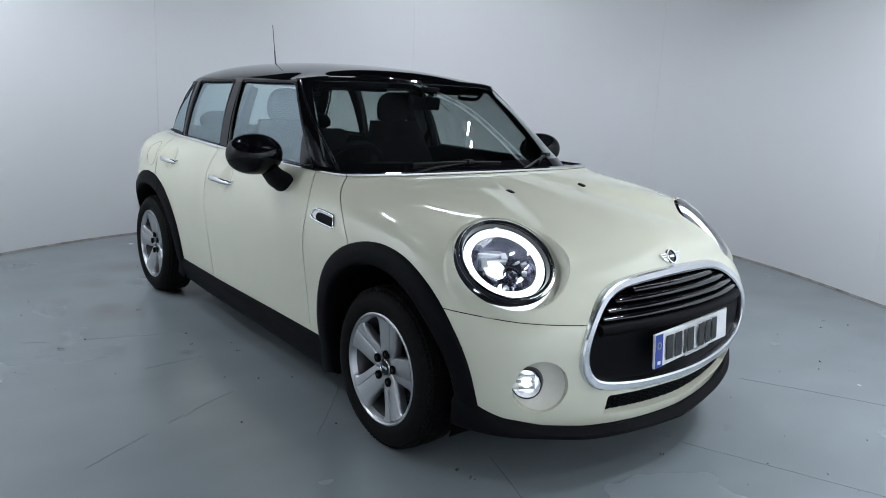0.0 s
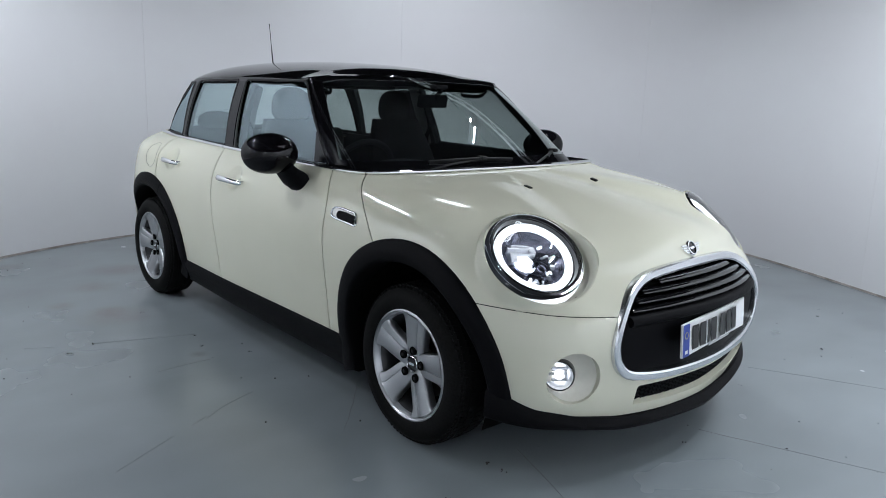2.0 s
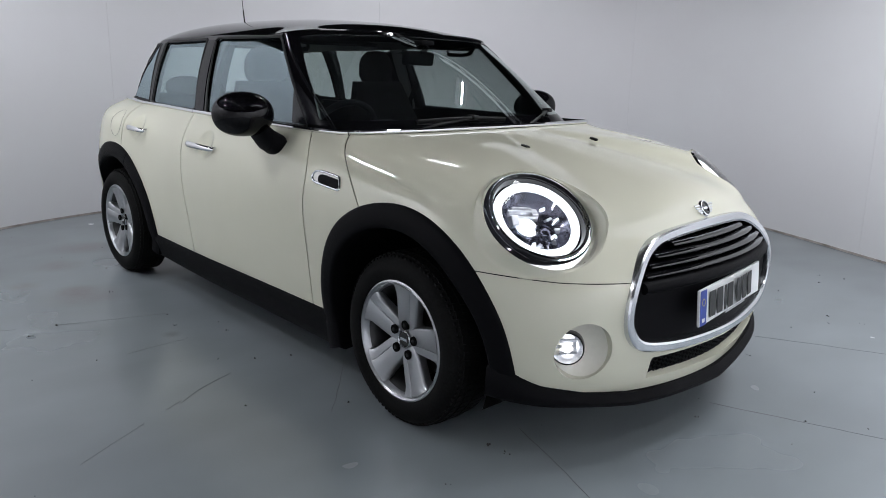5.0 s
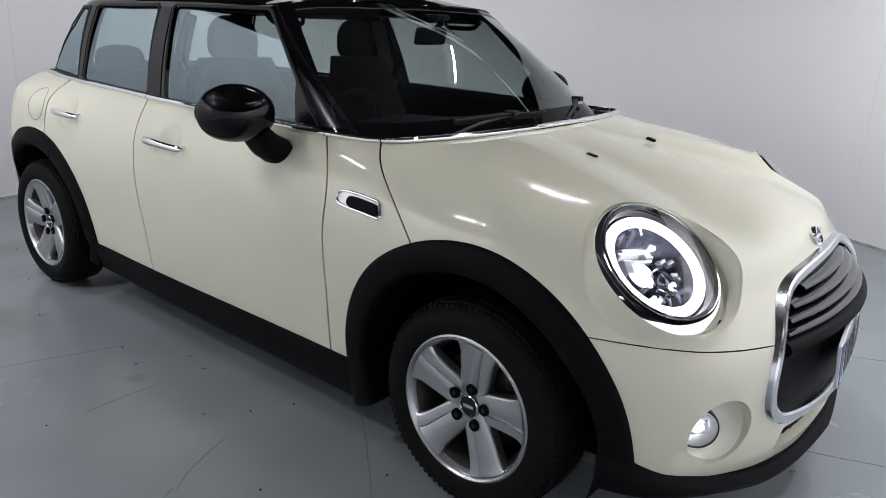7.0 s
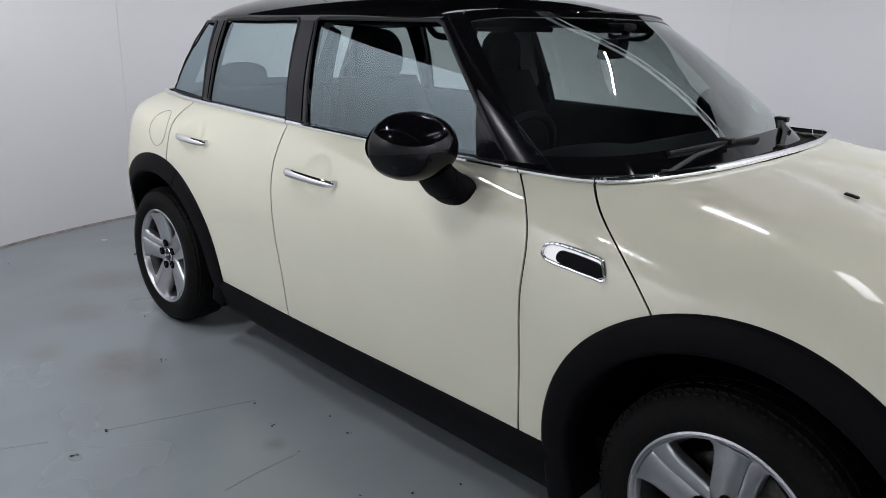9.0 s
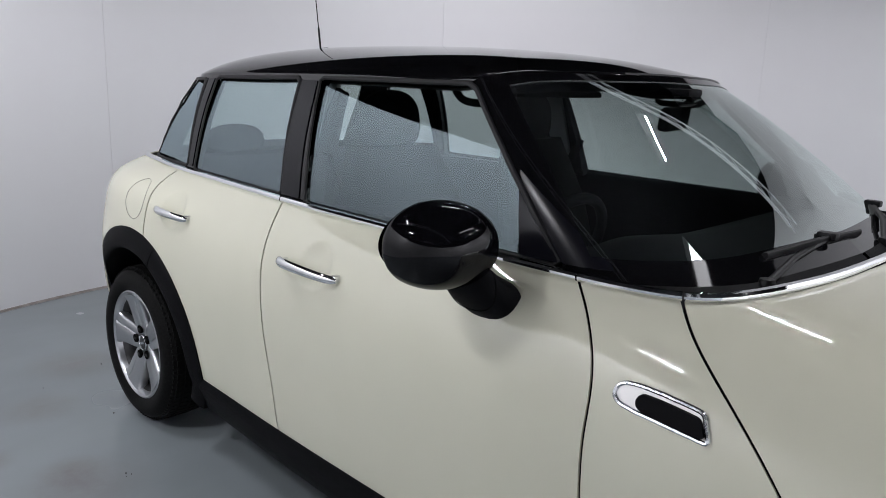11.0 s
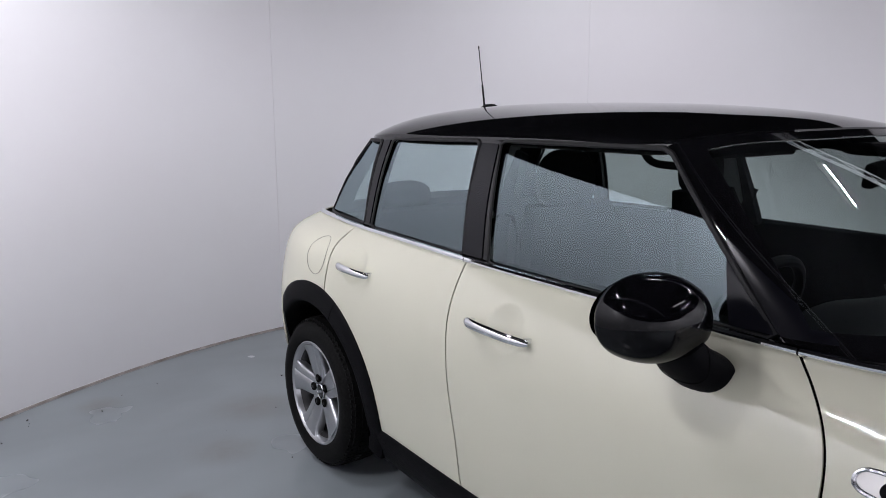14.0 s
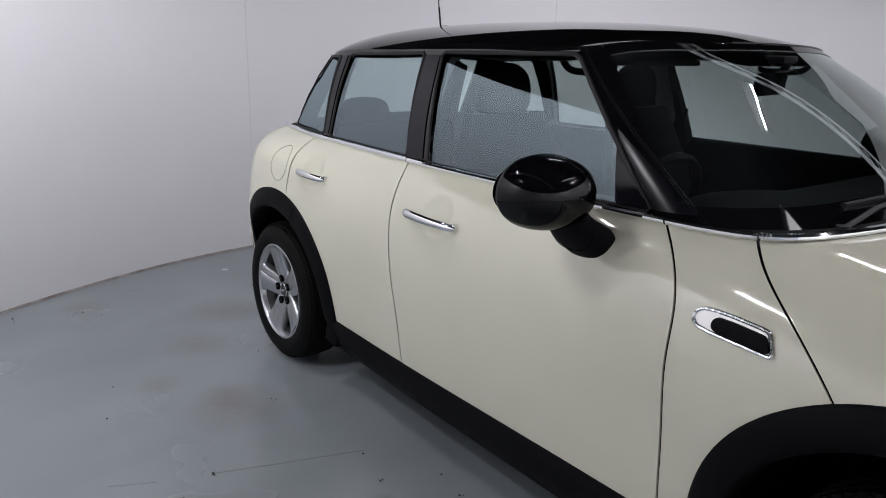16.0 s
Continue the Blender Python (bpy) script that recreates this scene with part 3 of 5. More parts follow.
def intake_in(A):
    y = np.abs(A[:, 1])
    top, low = np.interp(y, [0, .40], [.328, .336]), np.interp(y, [0, .40], [.252, .264])
    g = np.maximum(np.maximum(A[:, 2] - top, low - A[:, 2]), (y - .40))
    return np.where(A[:, 0] > 0.3, g, 9.0)


FOG = Vector((0.583, 0.620, 0.388))
FOG_N = Vector((0.80, 0.58, 0.06)).normalized()


def fog_r(A):
    q = A[:, :3] - np.array(FOG)
    along = q @ np.array(FOG_N)
    r = np.sqrt(np.maximum((q ** 2).sum(axis=1) - along ** 2, 0))
    return np.where(A[:, 0] > 0.2, r, 9.0)


def chain(sheet, *funcs):
    for f in funcs:
        sheet = cut(sheet, f)
    return sheet


def body_panels():
    top = lambda A: A[:, 4] - 5.992
    over_sill = lambda A: .283 - A[:, 2]
    out_f, out_r = (lambda A: ARCH_F - hub_r(A, FRONT_HUB)), (lambda A: ARCH_R - hub_r(A, REAR_HUB))
    front = lambda A: -0.9 - A[:, 0]
    hood = chain(BODY, front, line_x(*SEAM_HOOD, -1), lambda A: -bumper_line(A) + .0015, out_f, lambda A: .201 - head_r(A), inv(grille_in(-.004)), top)
    panel("bonnet", hood, 0, PAINT, CAR, "cream clamshell bonnet")
    bump = chain(BODY, front, lambda A: -A[:, 0] + .05, lambda A: bumper_line(A) + .0015, out_f, inv(grille_in(-.004)), inv(intake_in), lambda A: .091 - fog_r(A),
                 lambda A: np.interp(A[:, 1], [0, .45, .60, .72, .85], [.205, .215, .235, .27, .36]) - A[:, 2])
    panel("front_bumper", bump, 0, PAINT, CAR, "cream front bumper", depth=0.028)
    scut = chain(BODY, front, line_x(*SEAM_HOOD, 1), line_x(*SEAM_DOOR, -1), out_f, over_sill, top)
    fdoor = chain(BODY, line_x(*SEAM_DOOR, 1), line_x(*SEAM_MID, -1), over_sill, out_f, top)
    rdoor = chain(BODY, line_x(*SEAM_MID, 1), line_x(*SEAM_REAR, -1), over_sill, out_r, top)
    quarter = chain(BODY, line_x(*SEAM_REAR, 1), lambda A: -2.92 - A[:, 0] + .0025, out_r, over_sill, top)
    tail = chain(BODY, lambda A: A[:, 0] + 2.92 + .0025, over_sill, top)
    panel("tail_panel", tail, 0, PAINT, CAR)
    doors = {}
    for side in (-1, 1):
        panel("side_panel", scut, side, PAINT, CAR)
        doors[side] = (panel("front_door", fdoor, side, PAINT, CAR), panel("rear_door", rdoor, side, PAINT, CAR))
        panel("rear_quarter", quarter, side, PAINT, CAR)
        # a dark sheet behind the panels, put in as the shade in the gaps
        inner = chain(BODY_RAW, lambda A: .30 - hub_r(A, FRONT_HUB) + .12, lambda A: .42 - hub_r(A, REAR_HUB), lambda A: A[:, 0] - .1, top, lambda A: .24 - A[:, 2])
        panel("inner_shell", inner, side, DARK, CAR, depth=0.004, lift=-0.028)
    # dark sheet for the shaded depth behind the intake and nose gaps
    nose = chain(BODY_RAW, lambda A: .15 - A[:, 0], lambda A: .42 - hub_r(A, FRONT_HUB), lambda A: A[:, 2] - .66, lambda A: .21 - A[:, 2], lambda A: .097 - fog_r(A), lambda A: .18 - head_r(A))
    panel("nose_structure", nose, 0, DARK, CAR, depth=0.004, lift=-0.03)
    return doors


DOORS = body_panels()


def fuel_flap():
    bm = bmesh.new()
    pts = []
    for i in range(40):
        a = 2 * math.pi * i / 40
        x, z = -2.535 + .068 * math.cos(a), .858 + .070 * math.sin(a)
        pts.append((x, -side_y(x, z) - .001, z))
    sweep(bm, pts, round_section(.0010, .0008, 5), up=[(0, -1, 0)] * 40, closed=True)
    part("fuel_flap_joint", bm, shader("flap_joint", (.20, .20, .16), .6), CAR)


fuel_flap()


def belt_strip():
    """Chrome strip along the waistline and round the foot of the windscreen, in lengths with dark joints."""
    A = BELT
    sec = [(-.006, -.007), (.006, -.007), (.010, -.002), (.010, .003), (.006, .008), (-.006, .008)]
    stops = [(-2.885, -1.679), (-1.675, -.643), (-.639, -.439)]
    for side in (-1, 1):
        for lo, hi in stops:
            xs = np.linspace(lo, hi, 60)
            run = np.stack([xs, np.interp(xs, A[:, 0], A[:, 1]), np.interp(xs, A[:, 0], A[:, 2])], axis=1)
            bm = bmesh.new()
            sweep(bm, [(x, side * y, z + .008) for x, y, z in run], [(-side * w, h) for w, h in sec])
            part("belt_strip", bm, CHROME, CAR, "chrome waistline strip")
    first = [(-.436, np.interp(-.436, A[:, 0], A[:, 1]), np.interp(-.436, A[:, 0], A[:, 2]))]
    run = [tuple(p) for p in A if p[0] > -.430]
    run = smooth_path(first + run[1:-2:4] + [tuple(A[-1])], 90)
    whole = [(x, -y, z + .008) for x, y, z in run] + [(x, y, z + .008) for x, y, z in run[-2::-1]]
    bm = bmesh.new()
    sweep(bm, whole, [(w, h) for w, h in sec])
    part("scuttle_strip", bm, CHROME, CAR, "chrome strip round the foot of the windscreen")
    # black ledge between strip and glass
    base = CAB_GRID[:, 0]
    verts, faces = [], []
    bt = smooth_path(BELT[::6], 200)
    bc = smooth_path(base[::6], 200)
    for i in range(200):
        x, y, z = bt[i]
        k = np.argmin(((bc - bt[i]) ** 2).sum(axis=1))
        X, Y, Z = bc[k]
        for s in (-1, 1):
            verts += [(x * .995 - .002, s * y * .985, z - .014), (.5 * (x + X), s * .5 * (y + Y), min(z, Z) - .022), (X, s * Y, Z + .004), (X * .98 - .03, s * Y * .95, Z - .02)]
    for i in range(199):
        if bt[i][0] < -2.70:
            continue
        for s in (0, 4):
            a, b = 8 * i + s, 8 * (i + 1) + s
            faces += [(a, b, b + 1, a + 1), (a + 1, b + 1, b + 2, a + 2), (a + 2, b + 2, b + 3, a + 3)]
    mesh_object("scuttle_ledge", verts, faces, PLASTIC, CAR, "black scuttle and waist ledge")


belt_strip()

# ---- glasshouse
WIN_F = [(-1.595, .966), (-1.668, 1.302), (-1.058, 1.300), (-.70, .966)]
WIN_R = [(-2.355, .982), (-2.340, 1.293), (-1.790, 1.300), (-1.738, .976)]
WIN_Q = [(-2.85, .995), (-2.62, 1.282), (-2.450, 1.284), (-2.428, .988)]


def even_glass(sheet):
    """Side glass as one gentle curve: across its height and, less, along its length."""
    A, F = sheet
    A = A.copy()
    sel = A[A[:, 0] < -.98] if A[:, 0].max() > -.98 else A
    cx, cz = sel[:, 0].mean(), 1.12
    terms = lambda x, z: np.stack([np.ones_like(x), x - cx, z - cz, (z - cz) ** 2, (x - cx) * (z - cz)], axis=1)
    c = np.linalg.lstsq(terms(sel[:, 0], sel[:, 2]), sel[:, 1], rcond=None)[0]
    x, z = A[:, 0], A[:, 2]
    A[:, 1] = np.minimum(terms(x, z) @ c, A[:, 1] + .004)
    n = np.stack([-(c[1] + c[4] * (z - cz)), np.ones_like(x), -(c[2] + 2 * c[3] * (z - cz) + c[4] * (x - cx))], axis=1)
    A[:, 5:8] = n / np.linalg.norm(n, axis=1, keepdims=True)
    return A, F


def glasshouse():
    nu = len(CABIN) - 1
    win = [convex(w, (0, 2), .008, .004) for w in (WIN_F, WIN_R, WIN_Q)]
    ahead = nu - 2.78

    def screen(A):
        side = ahead - A[:, 3] + 0.16 * (A[:, 4] - 1.5)
        g = np.maximum.reduce([side * .2, (.30 - A[:, 4]) * .2, (A[:, 4] - 2.80) * .2])
        return np.where(A[:, 0] > -1.1, g, 9.0)

    def rear(A):
        g = np.maximum.reduce([(A[:, 3] - 1.45) * .3, (.15 - A[:, 4]) * .2, (A[:, 4] - 2.8) * .2])
        return np.where(A[:, 0] < -2.5, g, 9.0)

    pillar_foot = convex([(-.585, .966), (-.690, .966), (-.870, 1.145)], (0, 2))
    side_only = lambda f: (lambda A: np.where((A[:, 3] > 1.6) & (A[:, 3] < nu - 2.6), f(A), 9.0))
    fr = chain(CAB, inv(screen), inv(rear), *[inv(side_only(w)) for w in win])
    panel("pillar_frame", fr, 0, PILLAR, CAR, "black roof pillars and window frames", depth=0.03)
    panel("windscreen", chain(CAB, screen), 0, GLASS, CAR, "clear raked windscreen with reflections", depth=0.005, lift=-.002)
    panel("rear_window", chain(CAB, rear), 0, GLASS, CAR, depth=0.004, lift=-.004)
    for side in (-1, 1):
        for nm, w, owner in (("door_window", win[0], DOORS[side][0]), ("door_window", win[1], DOORS[side][1]), ("quarter_window", win[2], CAR)):
            panel(nm, even_glass(chain(CAB, side_only(w))), side, SIDEGLASS, owner, depth=0.004, lift=-.008)
        sail = chain(CAB, side_only(convex([(-.70, .966), (-.80, .966), (-.845, 1.12)], (0, 2))))
        panel("mirror_sail", sail, side, BPOST, CAR, "satin black mirror sail panel", depth=.004, lift=.002)
        # made-up triangle: satin black stands in for the grey reflection on the gloss pillar
        cover = chain(CAB, inv(screen), lambda A: np.where((A[:, 3] > 1.6) & (A[:, 3] < nu - 1.5), pillar_foot(A), 9.0))
        panel("pillar_cover", cover, side, BPOST, CAR, "satin black triangle added for the grey reflection on the pillar foot", depth=.003, lift=.003)
        trim = chain(CAB, side_only(convex([(-1.790, .975), (-1.845, 1.30), (-1.630, 1.30), (-1.575, .970)], (0, 2))))
        panel("pillar_trim", trim, side, TRIM, CAR, "dark inner lining of the door post", depth=.03, lift=-.045)
        post = chain(CAB, side_only(convex([(-1.728, .975), (-1.778, 1.30), (-1.690, 1.30), (-1.632, .970)], (0, 2))))
        panel("door_post", post, side, BPOST, CAR, "satin black door post cover", depth=.003, lift=.003)
        post = chain(CAB, side_only(convex([(-2.410, .985), (-2.425, 1.29), (-2.372, 1.295), (-2.375, .985)], (0, 2))))
        panel("door_post", post, side, BPOST, CAR, "satin black door post cover", depth=.003, lift=.003)
        for outline in (WIN_F, WIN_R, WIN_Q):
            path = []
            k = len(outline)
            cc = sum((Vector(o) for o in outline), Vector((0, 0))) / k
            for i in range(k):
                a, b = Vector(outline[i]), Vector(outline[(i + 1) % k])
                for j in range(12):
                    path.append(a.lerp(b, .03 + .94 * j / 11))
            A = CAB[0]
            sel = A[(A[:, 3] > 1.2) & (A[:, 3] < nu - 2.3)]
            pts, ups = [], []
            for q in path:
                d = (sel[:, 0] - q.x) ** 2 + (sel[:, 2] - q.y) ** 2
                r = sel[np.argsort(d)[:4]].mean(axis=0)
                pts.append((cc.x + (q.x - cc.x) * 1.02, side * (r[1] + .0005), cc.y + (q.y - cc.y) * 1.05))
                ups.append((r[5], side * r[6], r[7]))
            bm = bmesh.new()
            sweep(bm, pts, round_section(.007, .004, 6), up=ups, closed=True)
            part("window_seal", bm, RUBBER, CAR, "black rubber window seal")


glasshouse()


def roof():
    E = smooth_path(CAB_GRID[:, -1][::5], 150)
    front_c, rear_c = np.array((-1.03, .603)), np.array((-2.62, .485))
    kf = int(np.argmin(((E[:, :2] - front_c) ** 2).sum(axis=1)))
    kr = int(np.argmin(((E[:, :2] - rear_c) ** 2).sum(axis=1)))
    rear_e, side_e, front_e = E[:kr + 1], E[kr:kf + 1][::-1], E[kf:]

    def along(edge, s):
        """A point of an edge that runs between the middle line and a corner, by its share of the width."""
        y = np.abs(edge[:, 1])
        o = np.argsort(y)
        w = s * y.max()
        return np.interp(w, y[o], edge[o, 0]), w, np.interp(w, y[o], edge[o, 2])

    nu, ns = 90, 46
    ss = np.sin(np.linspace(0, math.pi / 2, ns))
    uu = (1 - np.cos(np.linspace(0, math.pi, nu))) / 2
    shape = lambda q: (1 - np.abs(q) ** 2.25) ** .76
    F = [along(front_e, q) for q in ss]
    R = [along(rear_e, q) for q in ss]
    side_s = np.linspace(0, 1, len(side_e))
    mid_u = [0, .05, .12, .22, .36, .52, .68, .82, .92, 1]
    mid_z = [F[0][2], 1.371, 1.392, 1.408, 1.419, 1.423, 1.420, 1.404, 1.376, R[0][2]]
    verts, faces = [], []
    for u in uu:
        z_side, w = np.interp(u, side_s, side_e[:, 2]), np.interp(u, side_s, side_e[:, 1])
        z_mid = float(spline(mid_u, np.array(mid_z)[:, None], [u])[0, 0])
        row = []
        for k, q in enumerate(ss):
            x = F[k][0] + (R[k][0] - F[k][0]) * u
            z = z_side + (z_mid - z_side) * shape(q)
            z += (F[k][2] - side_e[0, 2] - (F[0][2] - side_e[0, 2]) * shape(q)) * (1 - u) ** 6
            z += (R[k][2] - side_e[-1, 2] - (R[0][2] - side_e[-1, 2]) * shape(q)) * u ** 6
            row.append((x, w * q, z + .004))
        edge = row[-1]
        row += [(edge[0], edge[1] + .003, edge[2] - .004), (edge[0], edge[1] + .003, edge[2] - .014), (edge[0], edge[1] - .02, edge[2] - .018)]
        verts += [row]
    first = [(x + .002, y, z - .005) for x, y, z in verts[0]]
    under = [(x - .02, y, z - .014) for x, y, z in verts[0]]
    last = [(x - .008, y, z - .012) for x, y, z in verts[-1]]
    rows = [under, first] + verts + [last]
    bm = bmesh.new()
    for s in (1, -1):
        made = [[bm.verts.new((x, s * y, z)) for x, y, z in row] for row in rows]
        for a, c in zip(made, made[1:]):
            for j in range(len(a) - 1):
                bm.faces.new((a[j], c[j], c[j + 1], a[j + 1]))
    bmesh.ops.remove_doubles(bm, verts=bm.verts, dist=0.0004)
    part("roof", bm, BLACK, CAR, "gloss black roof", sharp=50)
    # lining under the roof
    bm = bmesh.new()
    vs = {}
    for s in (1, -1):
        prev = None
        for i, e in enumerate(E[::3]):
            cx = min(max(e[0], -2.42), -1.28)
            cur = [bm.verts.new((cx + (e[0] - cx) * q, s * e[1] * q, e[2] - .03 + .05 * (1 - q * q))) for q in (.97, .8, .5, .25, 0)]
            if prev:
                for j in range(4):
                    bm.faces.new((prev[j], cur[j], cur[j + 1], prev[j + 1]))
            prev = cur
    part("roof_lining", bm, LINING, CAR, "pale grey roof lining")
    # aerial
    bm = bmesh.new()
    m = pose(-2.480, 0, 1.412)
    lathe(bm, [(0.001, .018), (.014, .016), (.026, .007), (.034, -.006)], 20, "z", m @ Matrix.Diagonal((2.0, .8, 1, 1)))
    part("aerial_base", bm, PLASTIC, CAR)
    bm = bmesh.new()
    a, b = Vector((-2.515, 0, 1.400)), Vector((-2.56, 0, 1.674))
    sweep(bm, [a, a.lerp(b, .4)], round_section(.0042, .0042, 8))
    sweep(bm, [a.lerp(b, .38), a.lerp(b, .97)], round_section(.0022, .0022, 8))
    sweep(bm, [a.lerp(b, .96), b], round_section(.003, .003, 8))
    part("aerial_rod", bm, RUBBER, CAR, "thin black rod aerial")


roof()

# ---- arches, sills, lip
def arch(hub, r_out, a0, a1, side, liner, taper=0.0):
    """Grained plastic lip round a wheel opening."""
    bm = bmesh.new()
    rows = []
    for i in range(61):
        a = radians(a0 + (a1 - a0) * i / 60)
        c, s = math.cos(a), math.sin(a)
        row = []
        for k, (r, dy) in enumerate(((r_out + .022, -.008), (r_out + .022, .006), (r_out + .012, .012), (r_out - .018, .017), (r_out - .046, .018), (r_out - .056, .015), (r_out - .060, .004), (r_out - .058, -.05), (r_out - .050, -.16))):
            if r > r_out - .05:
                r -= taper * max(0, i / 60 - .72) / .28
            x, z = hub + r * c, max(HUB_Z + r * s, .10)
            rr = max(r, r_out - .02)
            y = side_y(hub + rr * c, max(HUB_Z + rr * s, .25))
            if taper:
                y -= .04 * max(0, i / 60 - .74) / .26
            row.append(bm.verts.new((x, side * (y + dy), z)))
        rows.append(row)
    for a, b in zip(rows, rows[1:]):
        for j in range(len(a) - 1):
            bm.faces.new((a[j], b[j], b[j + 1], a[j + 1]))
    bm.faces.new(rows[0])
    bm.faces.new(rows[-1][::-1])
    part("wheel_arch", bm, PLASTIC, CAR, "grained black plastic wheel arch", sharp=60)
    if taper:
        bm = bmesh.new()
        line = []
        for k in range(9):
            r = r_out + .023 - .080 * k / 8
            a = radians(63)
            x, z = hub + r * math.cos(a), HUB_Z + r * math.sin(a)
            rr = max(r, r_out - .02)
            line.append((x, side * (side_y(hub + rr * math.cos(a), HUB_Z + rr * math.sin(a)) + float(np.interp(k, [0, 1, 4, 7, 8], [.0065, .0125, .0175, .0185, .012]))), z))
        sweep(bm, line, round_section(.0014, .0012, 5), up=[(0, side, 0)] * len(line))
        part("arch_joint", bm, DARK, CAR)
    # liner
    bm = bmesh.new()
    rows = []
    for i in range(33):
        a = radians(liner + (168 - liner) * i / 32)
        rows.append([bm.verts.new((hub + .385 * math.cos(a), side * y, HUB_Z + .385 * math.sin(a))) for y in ((.80 if not taper else .80 - .16 * max(0, i - 18) / 14), .62, .42)] + [bm.verts.new((hub + .05 * math.cos(a), side * .42, HUB_Z + .05 * math.sin(a)))])
    for a, b in zip(rows, rows[1:]):
        for j in range(3):
            bm.faces.new((a[j], b[j], b[j + 1], a[j + 1]))
    part("arch_liner", bm, DARK, CAR)


for side in (-1, 1):
    arch(FRONT_HUB, ARCH_F, -9, 200, side, -20)
    arch(REAR_HUB, ARCH_R, -16, 180, side, -8, .055)


def sill(side):
    bm = bmesh.new()
    rows = []
    for i in range(41):
        x = -2.20 + (2.20 - .42) * i / 40
        y = side_y(x, .285)
        drop = .02 * (x + 2.2) / 1.78
        prof = [(y - .03, .292), (y + .004, .288), (y + .010, .270), (y + .002, .235), (y - .012, .19), (y - .03, .160 - drop), (y - .06, .145 - drop), (y - .16, .150 - drop)]
        rows.append([bm.verts.new((x, side * py, pz)) for py, pz in prof])
    for a, b in zip(rows, rows[1:]):
        for j in range(len(a) - 1):
            bm.faces.new((a[j], b[j], b[j + 1], a[j + 1]))
    bm.faces.new(rows[0])
    bm.faces.new(rows[-1][::-1])
    part("sill", bm, PLASTIC, CAR, "grained black plastic sill", sharp=50)


for side in (-1, 1):
    sill(side)


def lip():
    bm = bmesh.new()
    path = smooth_path([(.385, .805), (.44, .785), (.51, .735), (.585, .62), (.660, .45), (.700, .22), (.712, 0)], 40)
    whole = [(x, -y) for x, y in path] + [(x, y) for x, y in path[-2::-1]]
    rows = []
    for i, (x, y) in enumerate(whole):
        h = abs(y)
        a, b = whole[max(i - 1, 0)], whole[min(i + 1, len(whole) - 1)]
        t = Vector((b[0] - a[0], b[1] - a[1])).normalized()
        nx, ny = t.y, -t.x
        top = np.interp(h, [0, .45, .60, .72, .80], [.210, .220, .24, .275, .33])
        zb = np.interp(h, [0, .45, .7, .8], [.165, .180, .205, .22])
        prof = [(-.03, top + .006), (-.002, top + .004), (.006, top - .008), (.014, top - .018), (.017, zb + .022), (.011, zb + .008), (-.012, zb), (-.12, zb - .004)]
        ends = min(1, min(i, len(whole) - 1 - i) / 10)
        rows.append([bm.verts.new((x + nx * (d if d > -.1 else -.03 + (d + .03) * ends), y + ny * (d if d > -.1 else -.03 + (d + .03) * ends), z)) for d, z in prof])
    for a, b in zip(rows, rows[1:]):
        for j in range(len(a) - 1):
            bm.faces.new((a[j], b[j], b[j + 1], a[j + 1]))
    bm.faces.new(rows[0])
    bm.faces.new(rows[-1][::-1])
    part("front_lip", bm, PLASTIC, CAR, "black plastic lip under the front bumper", sharp=50)
    bm = bmesh.new()
    box(bm, -3.0, .40, -.60, .60, .165, .235, .02)
    part("underbody", bm, DARK, CAR)


lip()


